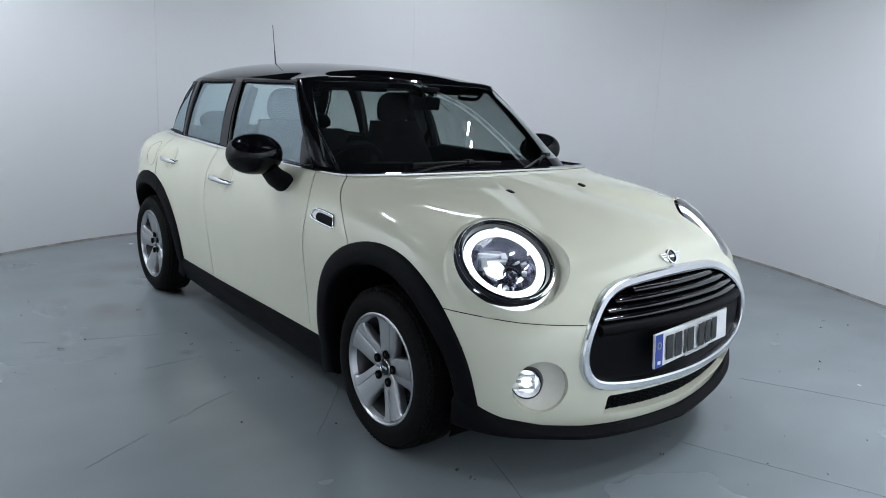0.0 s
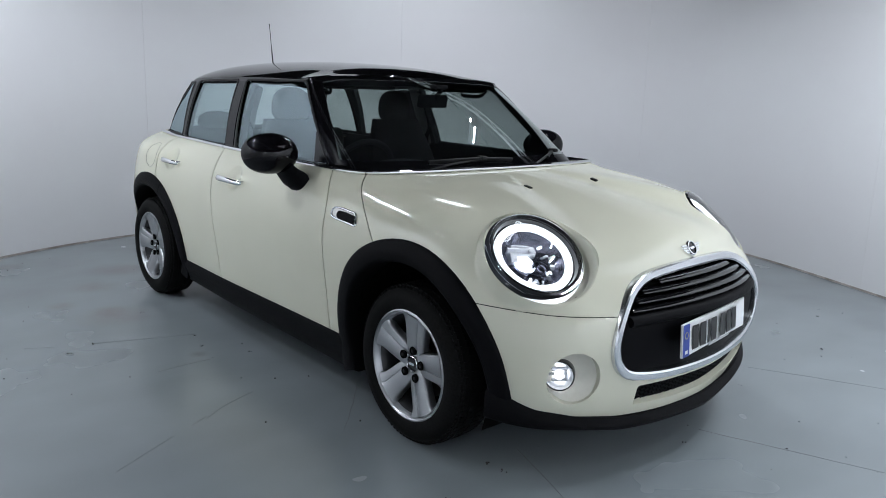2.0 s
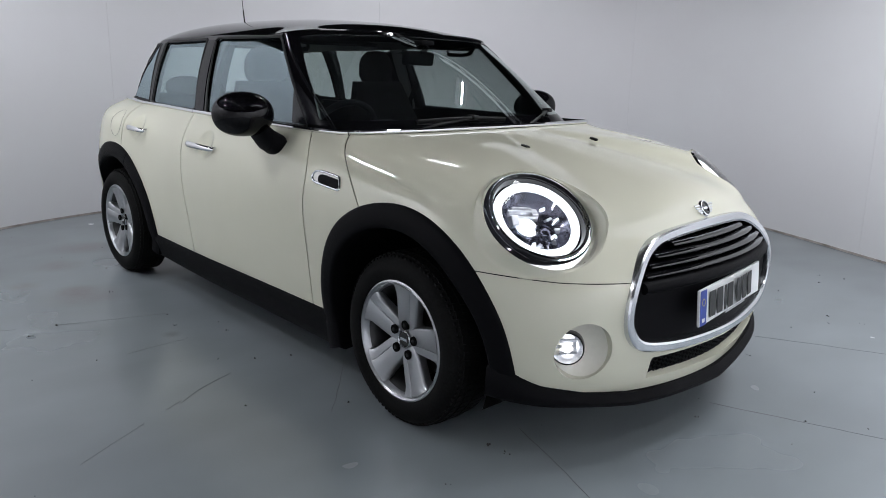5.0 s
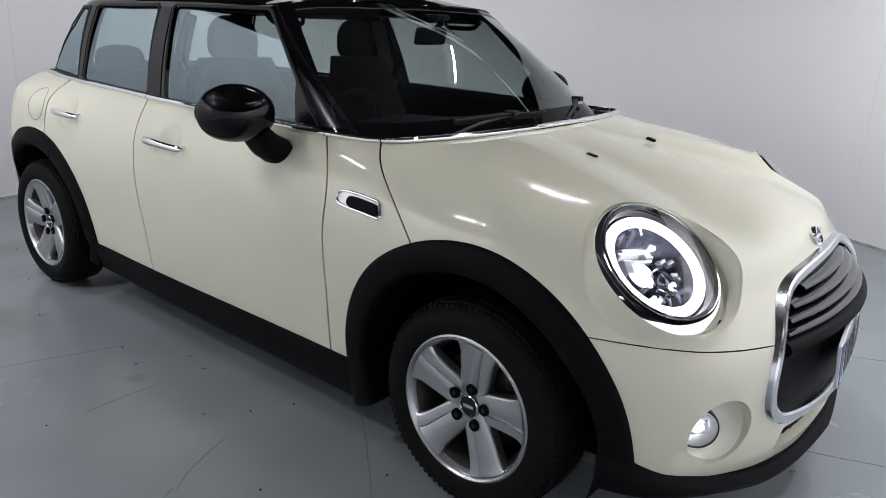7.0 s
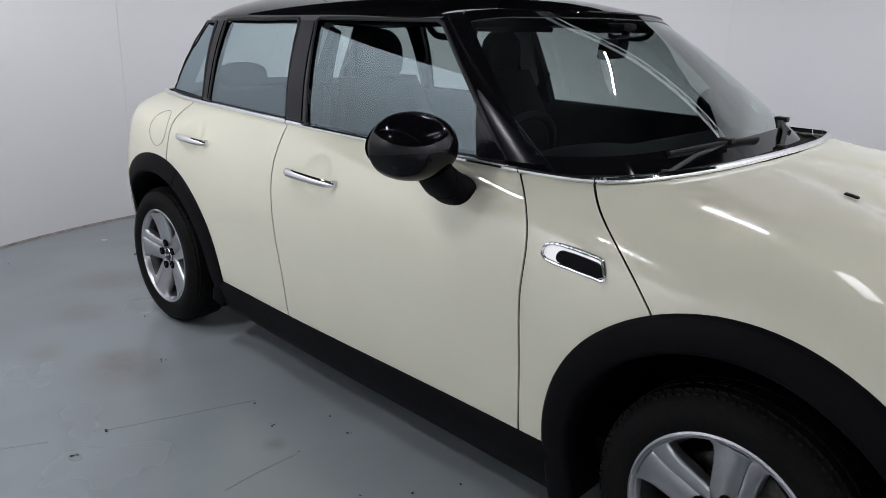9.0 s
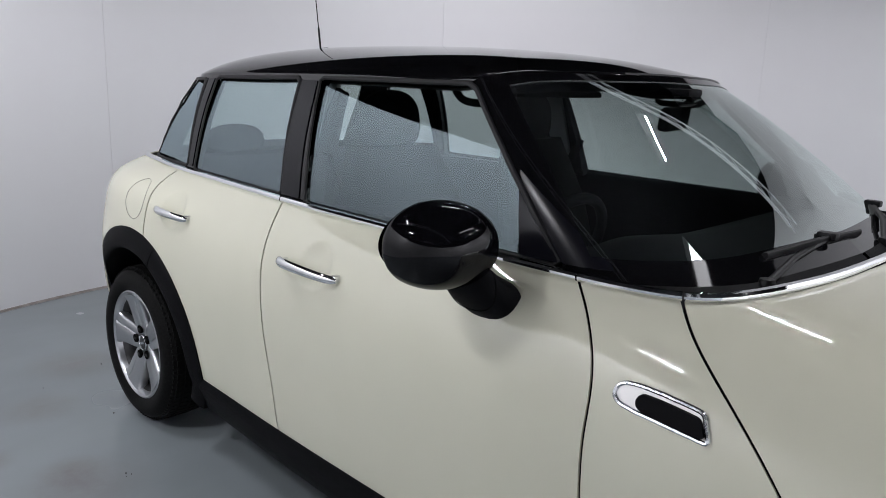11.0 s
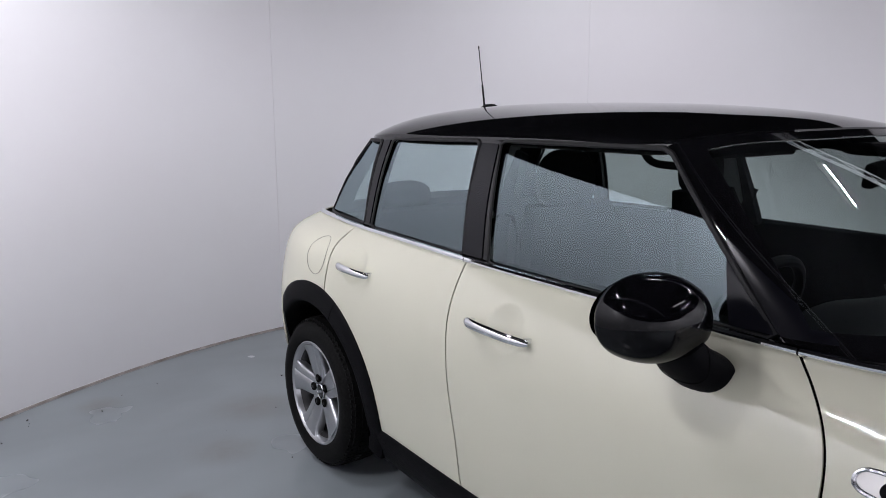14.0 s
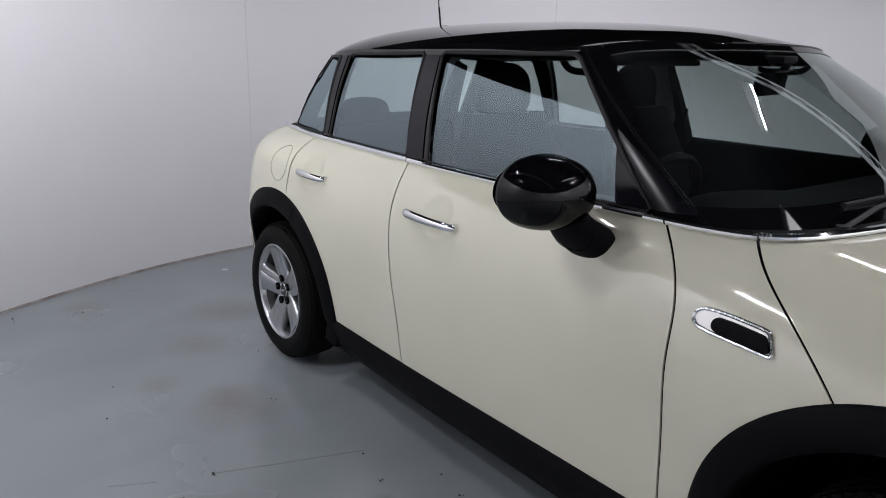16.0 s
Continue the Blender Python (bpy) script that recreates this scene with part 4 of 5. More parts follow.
# ---- grille
def grille():
    off = lambda y, z, d: front_x(y, z) + d
    ring = [(off(y, z, .004), y, z) for y, z in GRILLE_YZ]
    xs = np.array([r[0] for r in ring])
    for _ in range(6):
        xs = (np.roll(xs, 1) + xs + np.roll(xs, -1)) / 3
    ring = [(x, y, z) for x, (_, y, z) in zip(xs, ring)]
    owner = thing_part("grille", CAR)
    bm = bmesh.new()
    sweep(bm, ring, [(-.017, -.02), (-.017, .004), (-.013, .009), (.006, .0105), (.013, .008), (.017, -.002), (.017, -.02)], up=[(1, 0, .05)] * len(ring), closed=True)
    part("grille_frame", bm, SATIN, owner, "satin chrome grille surround", sharp=22)

    def width(z):
        g = convex(GRILLE_YZ, (1, 2), -.014)
        ys = np.linspace(0, .56, 300)
        A = np.zeros((300, 8))
        A[:, 1], A[:, 2] = ys, z
        ok = g(A) < 0
        return float(ys[ok].max()) if ok.any() else 0

    def bar(name, z0, z1, depth, mat, label, base=0.0, bulge=.0):
        bm = bmesh.new()
        rows = []
        w = min(width(z0), width(z1))
        xs = np.array([off(w * (-1 + 2 * i / 40), (z0 + z1) / 2, 0) for i in range(41)])
        for _ in range(8):
            xs[1:-1] = (xs[:-2] + 2 * xs[1:-1] + xs[2:]) / 4
        for i in range(41):
            y = w * (-1 + 2 * i / 40)
            zc = lambda z: z - .012 * (y / .5) ** 2
            x0 = xs[i]
            edge = 1.0
            x0 += bulge * (1 - abs(y / max(w, .01)) ** 2.2)
            zm = (z0 + z1) / 2
            rows.append([bm.verts.new((x0 + base + d * edge, y, zc(z))) for d, z in ((-.05, z0), (depth * .5, z0), (depth * .95, z0 + .25 * (z1 - z0)), (depth, zm), (depth * .7, z1 - .18 * (z1 - z0)), (depth * .2, z1), (-.05, z1))])
        for a, b in zip(rows, rows[1:]):
            for j in range(len(a) - 1):
                bm.faces.new((a[j], b[j], b[j + 1], a[j + 1]))
        bm.faces.new(rows[0])
        bm.faces.new(rows[-1][::-1])
        return part(name, bm, mat, owner, label, sharp=60)

    for z in (.660, .639, .617, .595):
        bar("slat", z, z + .0155, .016, BLACK, "gloss black grille slat", base=-.009, bulge=.006)
    bar("bumper_bar", .556, .590, .016, PLASTIC, "smooth black bar across the grille", base=-.003, bulge=.007)

    def filling(name, z0, z1, back, bulge, mat, label):
        """A curved sheet that fills the opening between two heights."""
        bm = bmesh.new()
        rows = []
        zs = np.linspace(z0, z1, 14)
        grid = np.array([[off(width(z) * (-1 + 2 * i / 32), z, 0) for i in range(33)] for z in zs])
        for _ in range(6):
            grid[:, 1:-1] = (grid[:, :-2] + 2 * grid[:, 1:-1] + grid[:, 2:]) / 4
        for z, line in zip(zs, grid):
            w = width(z) + .004
            rows.append([bm.verts.new((line[i] + back + bulge * (1 - abs(i / 16 - 1) ** 2.2), w * (i / 16 - 1), z)) for i in range(33)])
        for a, c in zip(rows, rows[1:]):
            for j in range(32):
                bm.faces.new((a[j], a[j + 1], c[j + 1], c[j]))
        part(name, bm, mat, owner, label)
    filling("grille_panel", .376, .562, -.013, .002, PLASTIC, "black panel behind the number plate")
    filling("grille_backing", .55, .684, -.040, .010, DARK, "")
    # lower mesh
    bm = bmesh.new()
    for i in range(39):
        y = -.40 + .80 * i / 38
        for k in range(5):
            z = .262 + .0145 * k + .010 * (y / .4) ** 2 + (.007 if i % 2 else 0)
            x = off(y, z, -.030)
            box(bm, x - .006, x + .004, y - .0105, y + .0105, z - .0022, z + .0022)
            box(bm, x - .006, x + .004, y - .0022, y + .0022, z - .0072, z + .0072)
    part("intake_mesh", bm, PLASTIC, owner, "black honeycomb intake mesh", smooth=False)


def thing_part(name, parent):
    ob = new(name)
    ob.parent = parent
    return ob


grille()


def plate():
    """Number plate with its characters as plain bars."""
    owner = thing_part("number_plate", CAR)
    tilt = pose(.745, -.006, .486, 0, -4, 4)
    bm = bmesh.new()
    box(bm, -.006, .004, -.272, .270, -.058, .058, .002, tilt, 1)
    part("plate_board", bm, WHITE, owner, "white reflective number plate")
    bm = bmesh.new()
    box(bm, .0042, .0052, -.270, -.227, -.056, .056, 0, tilt)
    part("plate_band", bm, BLUE, owner, "blue band")
    x = -.205
    for i in range(7):
        w = .044 if i not in (2,) else .015
        bm = bmesh.new()
        box(bm, .0042, .0054, x, x + w, -.040, .043, .001, tilt, 1)
        part("plate_mark", bm, INK, owner)
        x += w + .0125 + (.024 if i == 3 else 0)
    bm = bmesh.new()
    box(bm, .0042, .005, -.08, .10, -.054, -.046, 0, tilt)
    part("plate_caption", bm, shader("plate_grey", (.45, .46, .48), .5), owner)
    bm = bmesh.new()
    box(bm, .0054, .0060, -.258, -.240, -.046, -.034, 0, tilt)
    part("band_mark", bm, WHITE, owner)
    bm = bmesh.new()
    lathe(bm, [(.0095, .0056), (.0095, .0064), (.012, .0064), (.012, .0056)], 24, "x", tilt @ pose(0, -.249, .018))
    part("band_ring", bm, shader("band_gold", (.45, .42, .2), .5), owner)


plate()


def badge():
    owner = thing_part("bonnet_badge", CAR)
    A = BODY_RAW[0]
    q = A[np.argmin((A[:, 0] - .600) ** 2 + (A[:, 1] - .012) ** 2 + (A[:, 2] < .6))]
    m = pose(q[0], .012, q[2] + .003, 0, math.degrees(math.atan2(q[5], q[7])), 0)
    bm = bmesh.new()
    lathe(bm, [(.0, .006), (.020, .0055), (.024, .003), (.026, -.004)], 28, "z", m)
    part("badge_disc", bm, PILLAR, owner)
    bm = bmesh.new()
    lathe(bm, [(.0225, .004), (.0235, .008), (.027, .0075), (.029, .002), (.029, -.004)], 28, "z", m)
    for s in (-1, 1):
        for k, (w, zz) in enumerate(((.066, .012), (.062, .003), (.055, -.006), (.045, -.014))):
            box(bm, -zz - .0030, -zz + .0030, min(s * .024, s * w), max(s * .024, s * w), 0, .005, .0012, m, 1)
    part("badge_wings", bm, CHROME, owner, "chrome winged badge surround")
    bm = bmesh.new()
    box(bm, -.004, .004, -.015, .015, .0058, .0068, 0, m)
    part("badge_bar", bm, SATIN, owner)
    for s in (-1, 1):
        bm = bmesh.new()
        jx, jy = -.032, .022 + s * .228
        q = A[np.argmin((A[:, 0] - jx) ** 2 + (A[:, 1] - abs(jy)) ** 2 + (A[:, 2] < .8))]
        box(bm, -.017, .019, -.010, .010, -.004, .009, .005, pose(jx, jy, q[2], 0, math.degrees(math.atan2(q[5], q[7])), 0))
        part("washer_jet", bm, PLASTIC, CAR)


badge()


# ---- lamps
LAMP_BOWL = shader("lamp_bowl", (.20, .20, .25), .18, .9)
LAMP_FACET = shader("lamp_facet", (.85, .86, .90), .25, .7)


def headlamp(side):
    owner = thing_part("headlamp", CAR)
    c = Vector((HEAD.x, side * HEAD.y, HEAD.z))
    n = Vector((HEAD_N.x, side * HEAD_N.y, HEAD_N.z))
    m = Matrix.Translation(c) @ n.to_track_quat("Z", "Y").to_matrix().to_4x4()
    # painted collar between the bonnet and the lamp
    A = BODY_RAW[0]
    loc = A[:, :3] - np.array(HEAD)
    nn = np.array(HEAD_N)
    near = loc[(np.abs(loc @ nn) < .25) & (A[:, 0] > 0)]
    m0 = np.array((Vector(HEAD_N).to_track_quat("Z", "Y").to_matrix()).to_3x3())
    q = near @ m0
    heights = []
    for k in range(72):
        a = 2 * math.pi * k / 72
        d = (q[:, 0] - .203 * math.cos(a)) ** 2 + (q[:, 1] - .203 * math.sin(a)) ** 2
        i = np.argsort(d)[:4]
        heights.append(float(q[i, 2].mean()))
    for _ in range(3):
        heights = [(heights[i - 1] + 2 * heights[i] + heights[(i + 1) % 72]) / 4 for i in range(72)]
    bm = bmesh.new()
    rings = []
    mm = Matrix(m0.tolist()).to_4x4()
    for k in range(72):
        a = 2 * math.pi * k / 72
        h = heights[k]
        ring = []
        for rr, z in ((.188, -.03), (.188, .002), (.190, .002 + .12 * h), (.193, .40 * h), (.197, .76 * h), (.200, .94 * h), (.205, h - .002)):
            p = Vector(HEAD) + Vector(m0 @ np.array((rr * math.cos(a), rr * math.sin(a), z)))
            ring.append(bm.verts.new((p.x, side * p.y, p.z)))
        rings.append(ring)
    for k in range(72):
        a, b = rings[k], rings[(k + 1) % 72]
        for j in range(6):
            bm.faces.new((a[j], b[j], b[j + 1], a[j + 1]))
    part("lamp_collar", bm, PAINT, owner, "cream collar round the headlamp", sharp=80)
    mi = m @ pose(-side * .002, .012, 0) @ Matrix.Diagonal((1.01, 1.01, 1, 1))
    bm = bmesh.new()
    rings = []
    for k in range(80):
        a = 2 * math.pi * k / 80
        u = Vector((math.cos(a), math.sin(a), 0))
        low = mi @ (u * .160 + Vector((0, 0, -.03)))
        inn = mi @ (u * .160 + Vector((0, 0, .006)))
        out = m @ (u * .189 + Vector((0, 0, -.010)))
        ring = [low, inn, inn.lerp(out, .12) + n * .004, inn.lerp(out, .5) + n * .005, inn.lerp(out, .88) + n * .002, out, m @ (u * .190 + Vector((0, 0, -.07)))]
        rings.append([bm.verts.new(p) for p in ring])
    for k in range(80):
        a, b = rings[k], rings[(k + 1) % 80]
        for j in range(6):
            bm.faces.new((a[j], b[j], b[j + 1], a[j + 1]))
    part("lamp_bezel", bm, CHROME, owner, "polished chrome headlamp surround", sharp=60)
    bm = bmesh.new()
    lathe(bm, [(.142, -.05), (.146, -.006), (.150, .004), (.157, .008), (.161, .006), (.161, -.03)], 72, "z", mi)
    part("lamp_ring", bm, BLACK, owner, "gloss black inner ring")
    bm = bmesh.new()
    lathe(bm, [(.113, -.026), (.115, -.014), (.126, -.008), (.137, -.012), (.140, -.022)], 72, "z", mi)
    part("daylight_ring", bm, DRL, owner, "glowing white daylight ring")
    bm = bmesh.new()
    lathe(bm, [(.0, -.095), (.05, -.092), (.092, -.060), (.106, -.034), (.113, -.024)], 48, "z", mi)
    part("reflector", bm, LAMP_BOWL, owner, "dark mirrored lamp bowl")
    f = -side
    for dx, dy, rr, mt in ((-.026, -.004, .030, BEAM), (.030, -.030, .024, LAMP_BOWL)):
        bm = bmesh.new()
        lathe(bm, [(rr + .002, -.02), (rr + .006, .002), (rr + .010, .003), (rr + .012, -.03)], 32, "z", mi @ pose(f * dx, dy, -.050))
        part("lens_ring", bm, CHROME, owner)
        bm = bmesh.new()
        lathe(bm, [(.0, .012), (rr * .6, .007), (rr * .95, -.006), (rr, -.02)], 28, "z", mi @ pose(f * dx, dy, -.050))
        part("projector_lens", bm, mt, owner, "lit projector lens" if mt is BEAM else "dark projector lens")
    # stepped mirror chamber over the lit lens
    for dx, dy, w, h, rx in ((-.022, .062, .034, .007, 25), (-.030, .047, .042, .006, -20), (-.024, .033, .046, .005, 30), (-.060, .020, .012, .018, 10), (.016, .040, .012, .016, -15)):
        bm = bmesh.new()
        box(bm, -w, w, -h, h, -.014, .014, .003, mi @ pose(f * dx, dy, -.050, rx, 0, -6 * f), 2)
        part("lamp_mirror", bm, LAMP_FACET, owner, "chrome lamp mirror facet", False)
    rnd = random.Random(11)
    for k in range(9):
        a = radians(-110 + 150 * k / 8 + rnd.uniform(-6, 6))
        d = rnd.uniform(.066, .090)
        w, h = rnd.uniform(.006, .012), rnd.uniform(.003, .007)
        bm = bmesh.new()
        box(bm, -w, w, -h, h, -.010, .010, .002, mi @ pose(f * d * math.cos(a), d * math.sin(a), -.055, rnd.uniform(-35, 35), rnd.uniform(-35, 35), f * math.degrees(a)), 1)
        # every fourth mirror facet glows: a glint put in as emission
        part("lamp_facet", bm, LAMP_FACET if k % 4 else BEAM, owner, "", False)
    bm = bmesh.new()
    lathe(bm, [(.0, .030), (.05, .028), (.10, .021), (.14, .012), (.160, .007)], 56, "z", mi)
    part("lamp_glass", bm, CLEAR, owner, "clear domed lamp glass").visible_shadow = False


def fog(side):
    owner = thing_part("fog_lamp", CAR)
    c = Vector((FOG.x, side * FOG.y, FOG.z))
    n = Vector((FOG_N.x, side * FOG_N.y, FOG_N.z))
    m = Matrix.Translation(c) @ n.to_track_quat("Z", "Y").to_matrix().to_4x4()
    bm = bmesh.new()
    lathe(bm, [(.0, -.021), (.045, -.019), (.070, -.012), (.084, -.002), (.0905, .003), (.096, -.004)], 48, "z", m)
    part("fog_bowl", bm, FOGDISH, owner, "shiny dished fog lamp cover, cream made paler for lamplight")
    out = Vector((-.35, side * .93, .1)).normalized()
    lam = c + out * .042 + n * -.010
    m3 = Matrix.Translation(lam) @ (n * .95 + out * .3).normalized().to_track_quat("Z", "Y").to_matrix().to_4x4()
    bm = bmesh.new()
    lathe(bm, [(.046, .010), (.049, .011), (.051, .006), (.052, -.03)], 36, "z", m3)
    part("fog_ring", bm, BLACK, owner, "gloss black fog lamp ring")
    bm = bmesh.new()
    lathe(bm, [(.0, -.026), (.018, -.022), (.035, -.010), (.046, .006)], 36, "z", m3)
    part("fog_reflector", bm, LAMP_FACET, owner, "mirrored fog lamp reflector")
    for k, (dx, dy, w, h, rx) in enumerate(((0, .020, .026, .006, 35), (-.004, .004, .030, .005, -20), (.002, -.014, .026, .006, 25), (.022, 0, .005, .018, 0))):
        bm = bmesh.new()
        box(bm, -w, w, -h, h, -.006, .004, .002, m3 @ pose(-side * dx, dy, -.004, rx, 0, 8), 1)
        part("fog_facet", bm, LAMP_FACET, owner, "", False)
    bm = bmesh.new()
    lathe(bm, [(.0, .006), (.014, .002), (.022, -.008), (.022, -.02)], 24, "z", m3)
    part("fog_bulb", bm, FOGGLOW, owner, "faintly lit fog lamp bulb")
    bm = bmesh.new()
    lathe(bm, [(.0, .018), (.024, .016), (.047, .010)], 36, "z", m3)
    part("fog_glass", bm, CLEAR, owner)


for side in (-1, 1):
    headlamp(side)
    fog(side)


def scuttle_badge(side):
    """Chrome-edged side trim with an indicator lens and a black insert."""
    owner = thing_part("side_trim", CAR)
    c0, c1 = Vector((-.476, .800)), Vector((-.296, .797))
    ax = (c1 - c0).normalized()
    up = Vector((-ax.y, ax.x))
    L = (c1 - c0).length
    out = [(0.0, 0.0), (.003, .011), (.014, .019), (.04, .0215), (.08, .0205), (.12, .0175), (.145, .0150), (.150, .0125), (.158, -.006), (.166, -.0235), (.163, -.0262), (.14, -.0245), (.09, -.0215), (.04, -.0185), (.014, -.0150), (.003, -.009)]
    def rounded(pts, k):
        P = np.array(pts + pts[:1])
        s = np.concatenate([[0], np.cumsum(np.linalg.norm(np.diff(P, axis=0), axis=1))])
        at = np.linspace(0, s[-1], k, endpoint=False)
        Q = np.stack([np.interp(at, s, P[:, 0]), np.interp(at, s, P[:, 1])], axis=1)
        for _ in range(2):
            Q = (np.roll(Q, 1, axis=0) + 2 * Q + np.roll(Q, -1, axis=0)) / 4
        return [tuple(q) for q in Q]
    loop = rounded(out, 90)

    def at(a, b, d):
        p = c0 + ax * a * 1.08 + up * b * 1.05
        return (p.x, side * (side_y(p.x, p.y) + d), p.y)
    bm = bmesh.new()
    sweep(bm, [at(a, b, .003) for a, b in loop], round_section(.0042, .005, 8), up=[(0, side, 0)] * len(loop), closed=True)
    part("trim_edge", bm, SATIN, owner, "chrome trim edge")
    bm = bmesh.new()
    bm.faces.new([bm.verts.new(at(a, b, .003)) for a, b in loop])
    part("trim_lens", bm, shader("indicator_lens", (.75, .74, .72), .12, .3, .8), owner, "clear indicator lens")
    bm = bmesh.new()
    ins = [(.040, -.002), (.043, .009), (.050, .0125), (.08, .0120), (.12, .0090), (.143, .0070), (.148, .0045), (.154, -.008), (.160, -.0185), (.157, -.0200), (.13, -.0185), (.09, -.0165), (.055, -.0140), (.044, -.0100)]
    lp = rounded(ins, 70)
    bot, top = [bm.verts.new(at(a, b, .002)) for a, b in lp], [bm.verts.new(at(a, b, .009)) for a, b in lp]
    bm.faces.new(top)
    for i in range(len(lp)):
        j = (i + 1) % len(lp)
        bm.faces.new((bot[i], bot[j], top[j], top[i]))
    part("trim_insert", bm, PLASTIC, owner, "black trim insert")


def handle(side, x0, x1, z, door, y):
    bm = bmesh.new()
    pts = []
    for i in range(21):
        t = i / 20
        x = x0 + (x1 - x0) * t
        d = y + .012 - .022 * abs(2 * t - 1) ** 2.6
        pts.append((x, side * d, z - .006 * t + .004 * math.sin(math.pi * t)))
    rows = sweep(bm, pts, [(a * 1.0, b) for a, b in round_section(.0100, .0140, 12)], up=[(0, 0, 1)] * 21)
    for i, row in enumerate(rows):
        c = sum((v.co for v in row), Vector()) / len(row)
        k = 1.12 - .30 * i / 20 if 1 < i < 19 else (.75 if i in (1, 19) else .4)
        for v in row:
            v.co = c + (v.co - c) * k
    part("door_handle", bm, CHROME, door, "chrome door handle")
    for x in (x0 + .012, x1 - .012):
        bm = bmesh.new()
        box(bm, x - .010, x + .010, min(side * (y - .045), side * (y - .006)), max(side * (y - .045), side * (y - .006)), z - .010, z + .006, .004)
        part("handle_foot", bm, CHROME, door)


def door_mirror(side):
    owner = thing_part("door_mirror", CAR)
    reach = .085 if side > 0 else 0
    c = Vector((-.855, side * (.925 - reach), 1.002))
    bm = bmesh.new()
    bmesh.ops.create_icosphere(bm, subdivisions=5, radius=1)
    for v in bm.verts:
        x, y, z = v.co
        sx = .118 if x > 0 else .060
        v.co = Vector((sx * math.copysign(abs(x) ** .9, x), .118 * math.copysign(abs(y) ** .92, y), .086 * math.copysign(abs(z) ** .92, z)))
    upper = bm.copy()
    m = Matrix.Translation(c) @ pose(0, 0, 0, 0, 0, side * 8)
    bmesh.ops.bisect_plane(bm, geom=bm.verts[:] + bm.edges[:] + bm.faces[:], plane_co=(0, 0, -.018), plane_no=(.15, 0, 1), clear_inner=True)
    bmesh.ops.transform(bm, matrix=m, verts=bm.verts)
    part("mirror_cap", bm, MIRROR_BLACK, owner, "gloss black mirror cap")
    bmesh.ops.bisect_plane(upper, geom=upper.verts[:] + upper.edges[:] + upper.faces[:], plane_co=(0, 0, -.0185), plane_no=(.15, 0, 1), clear_outer=True)
    bmesh.ops.transform(upper, matrix=m @ Matrix.Diagonal((.992, .992, .992, 1)), verts=upper.verts)
    part("mirror_housing", upper, MIRROR_BLACK, owner, "gloss black mirror housing")
    bm = bmesh.new()
    pts = [(-.845, side * (.885 - reach), .965), (-.830, side * (.860 - reach), .924), (-.812, side * .830, .893), (-.800, side * .800, .880)]
    rows = []
    sizes = [(.060, .050), (.065, .052), (.068, .050), (.066, .046)]
    for p, (w, h) in zip(pts, sizes):
        rows.append([bm.verts.new(Vector(p) + Vector((w * a, 0, h * b))) for a, b in round_section(1, 1, 24, 2.4)])
    for a, b in zip(rows, rows[1:]):
        for j in range(24):
            bm.faces.new((a[j], a[(j + 1) % 24], b[(j + 1) % 24], b[j]))
    bm.faces.new(rows[0])
    bm.faces.new(rows[-1])
    bmesh.ops.subdivide_edges(bm, edges=bm.edges[:], cuts=1, smooth=.4, use_grid_fill=True)
    part("mirror_foot", bm, PLASTIC, owner, "black plastic mirror foot")
    bm = bmesh.new()
    c1 = Vector((-.826, side * (.852 - reach * .8), .915))
    sweep(bm, [c1 + Vector((.0668 * a, 0, .0528 * b)) for a, b in round_section(1, 1, 32, 2.4)], round_section(.0012, .0012, 5), up=[(0, side, 0)] * 32, closed=True)
    part("foot_seam", bm, DARK, owner)
    bm = bmesh.new()
    lathe(bm, [(.0, 0), (.05, 0), (.056, .004)], 40, "x", Matrix.Translation(c) @ pose(-.06, 0, 0) @ Matrix.Diagonal((1, 1.8, 1.15, 1)))
    part("mirror_glass", bm, MIRROR, owner)


for side in (-1, 1):
    scuttle_badge(side)
    handle(side, -1.548, -1.285, .827, DOORS[side][0], .862 - .008)
    handle(side, -2.375, -2.150, .845, DOORS[side][1], .812)
    door_mirror(side)


# ---- wipers
def wiper(pivot, knee, joint, heel, tip):
    owner = thing_part("wiper", CAR)
    bm = bmesh.new()
    sweep(bm, [Vector(pivot), Vector(knee), Vector(joint)], round_section(.008, .006, 10))
    lathe(bm, [(0, .012), (.014, .010), (.018, 0), (.019, -.02)], 20, "z", Matrix.Translation(pivot))
    part("wiper_arm", bm, RUBBER, owner, "black wiper arm")
    a, c = Vector(heel), Vector(tip)
    bm = bmesh.new()
    up = Vector((.62, 0, .78))
    sweep(bm, [a, a.lerp(c, .25) + up * .006, a.lerp(c, .5) + up * .009, a.lerp(c, .75) + up * .006, c], [(-.008, -.010), (.008, -.010), (.007, .001), (.002, .007), (-.002, .007), (-.007, .001)], up=[up] * 5)
    box(bm, -.022, .022, -.014, .014, -.004, .014, .005, Matrix.Translation(joint))
    part("wiper_blade", bm, RUBBER, owner, "black rubber wiper blade")


wiper((-.392, -.47, .945), (-.405, -.30, .972), (-.408, -.11, .990), (-.430, -.40, .985), (-.395, .075, .985))
wiper((-.365, .20, .950), (-.405, .33, .985), (-.47, .47, 1.005), (-.395, .34, .985), (-.60, .62, 1.010))


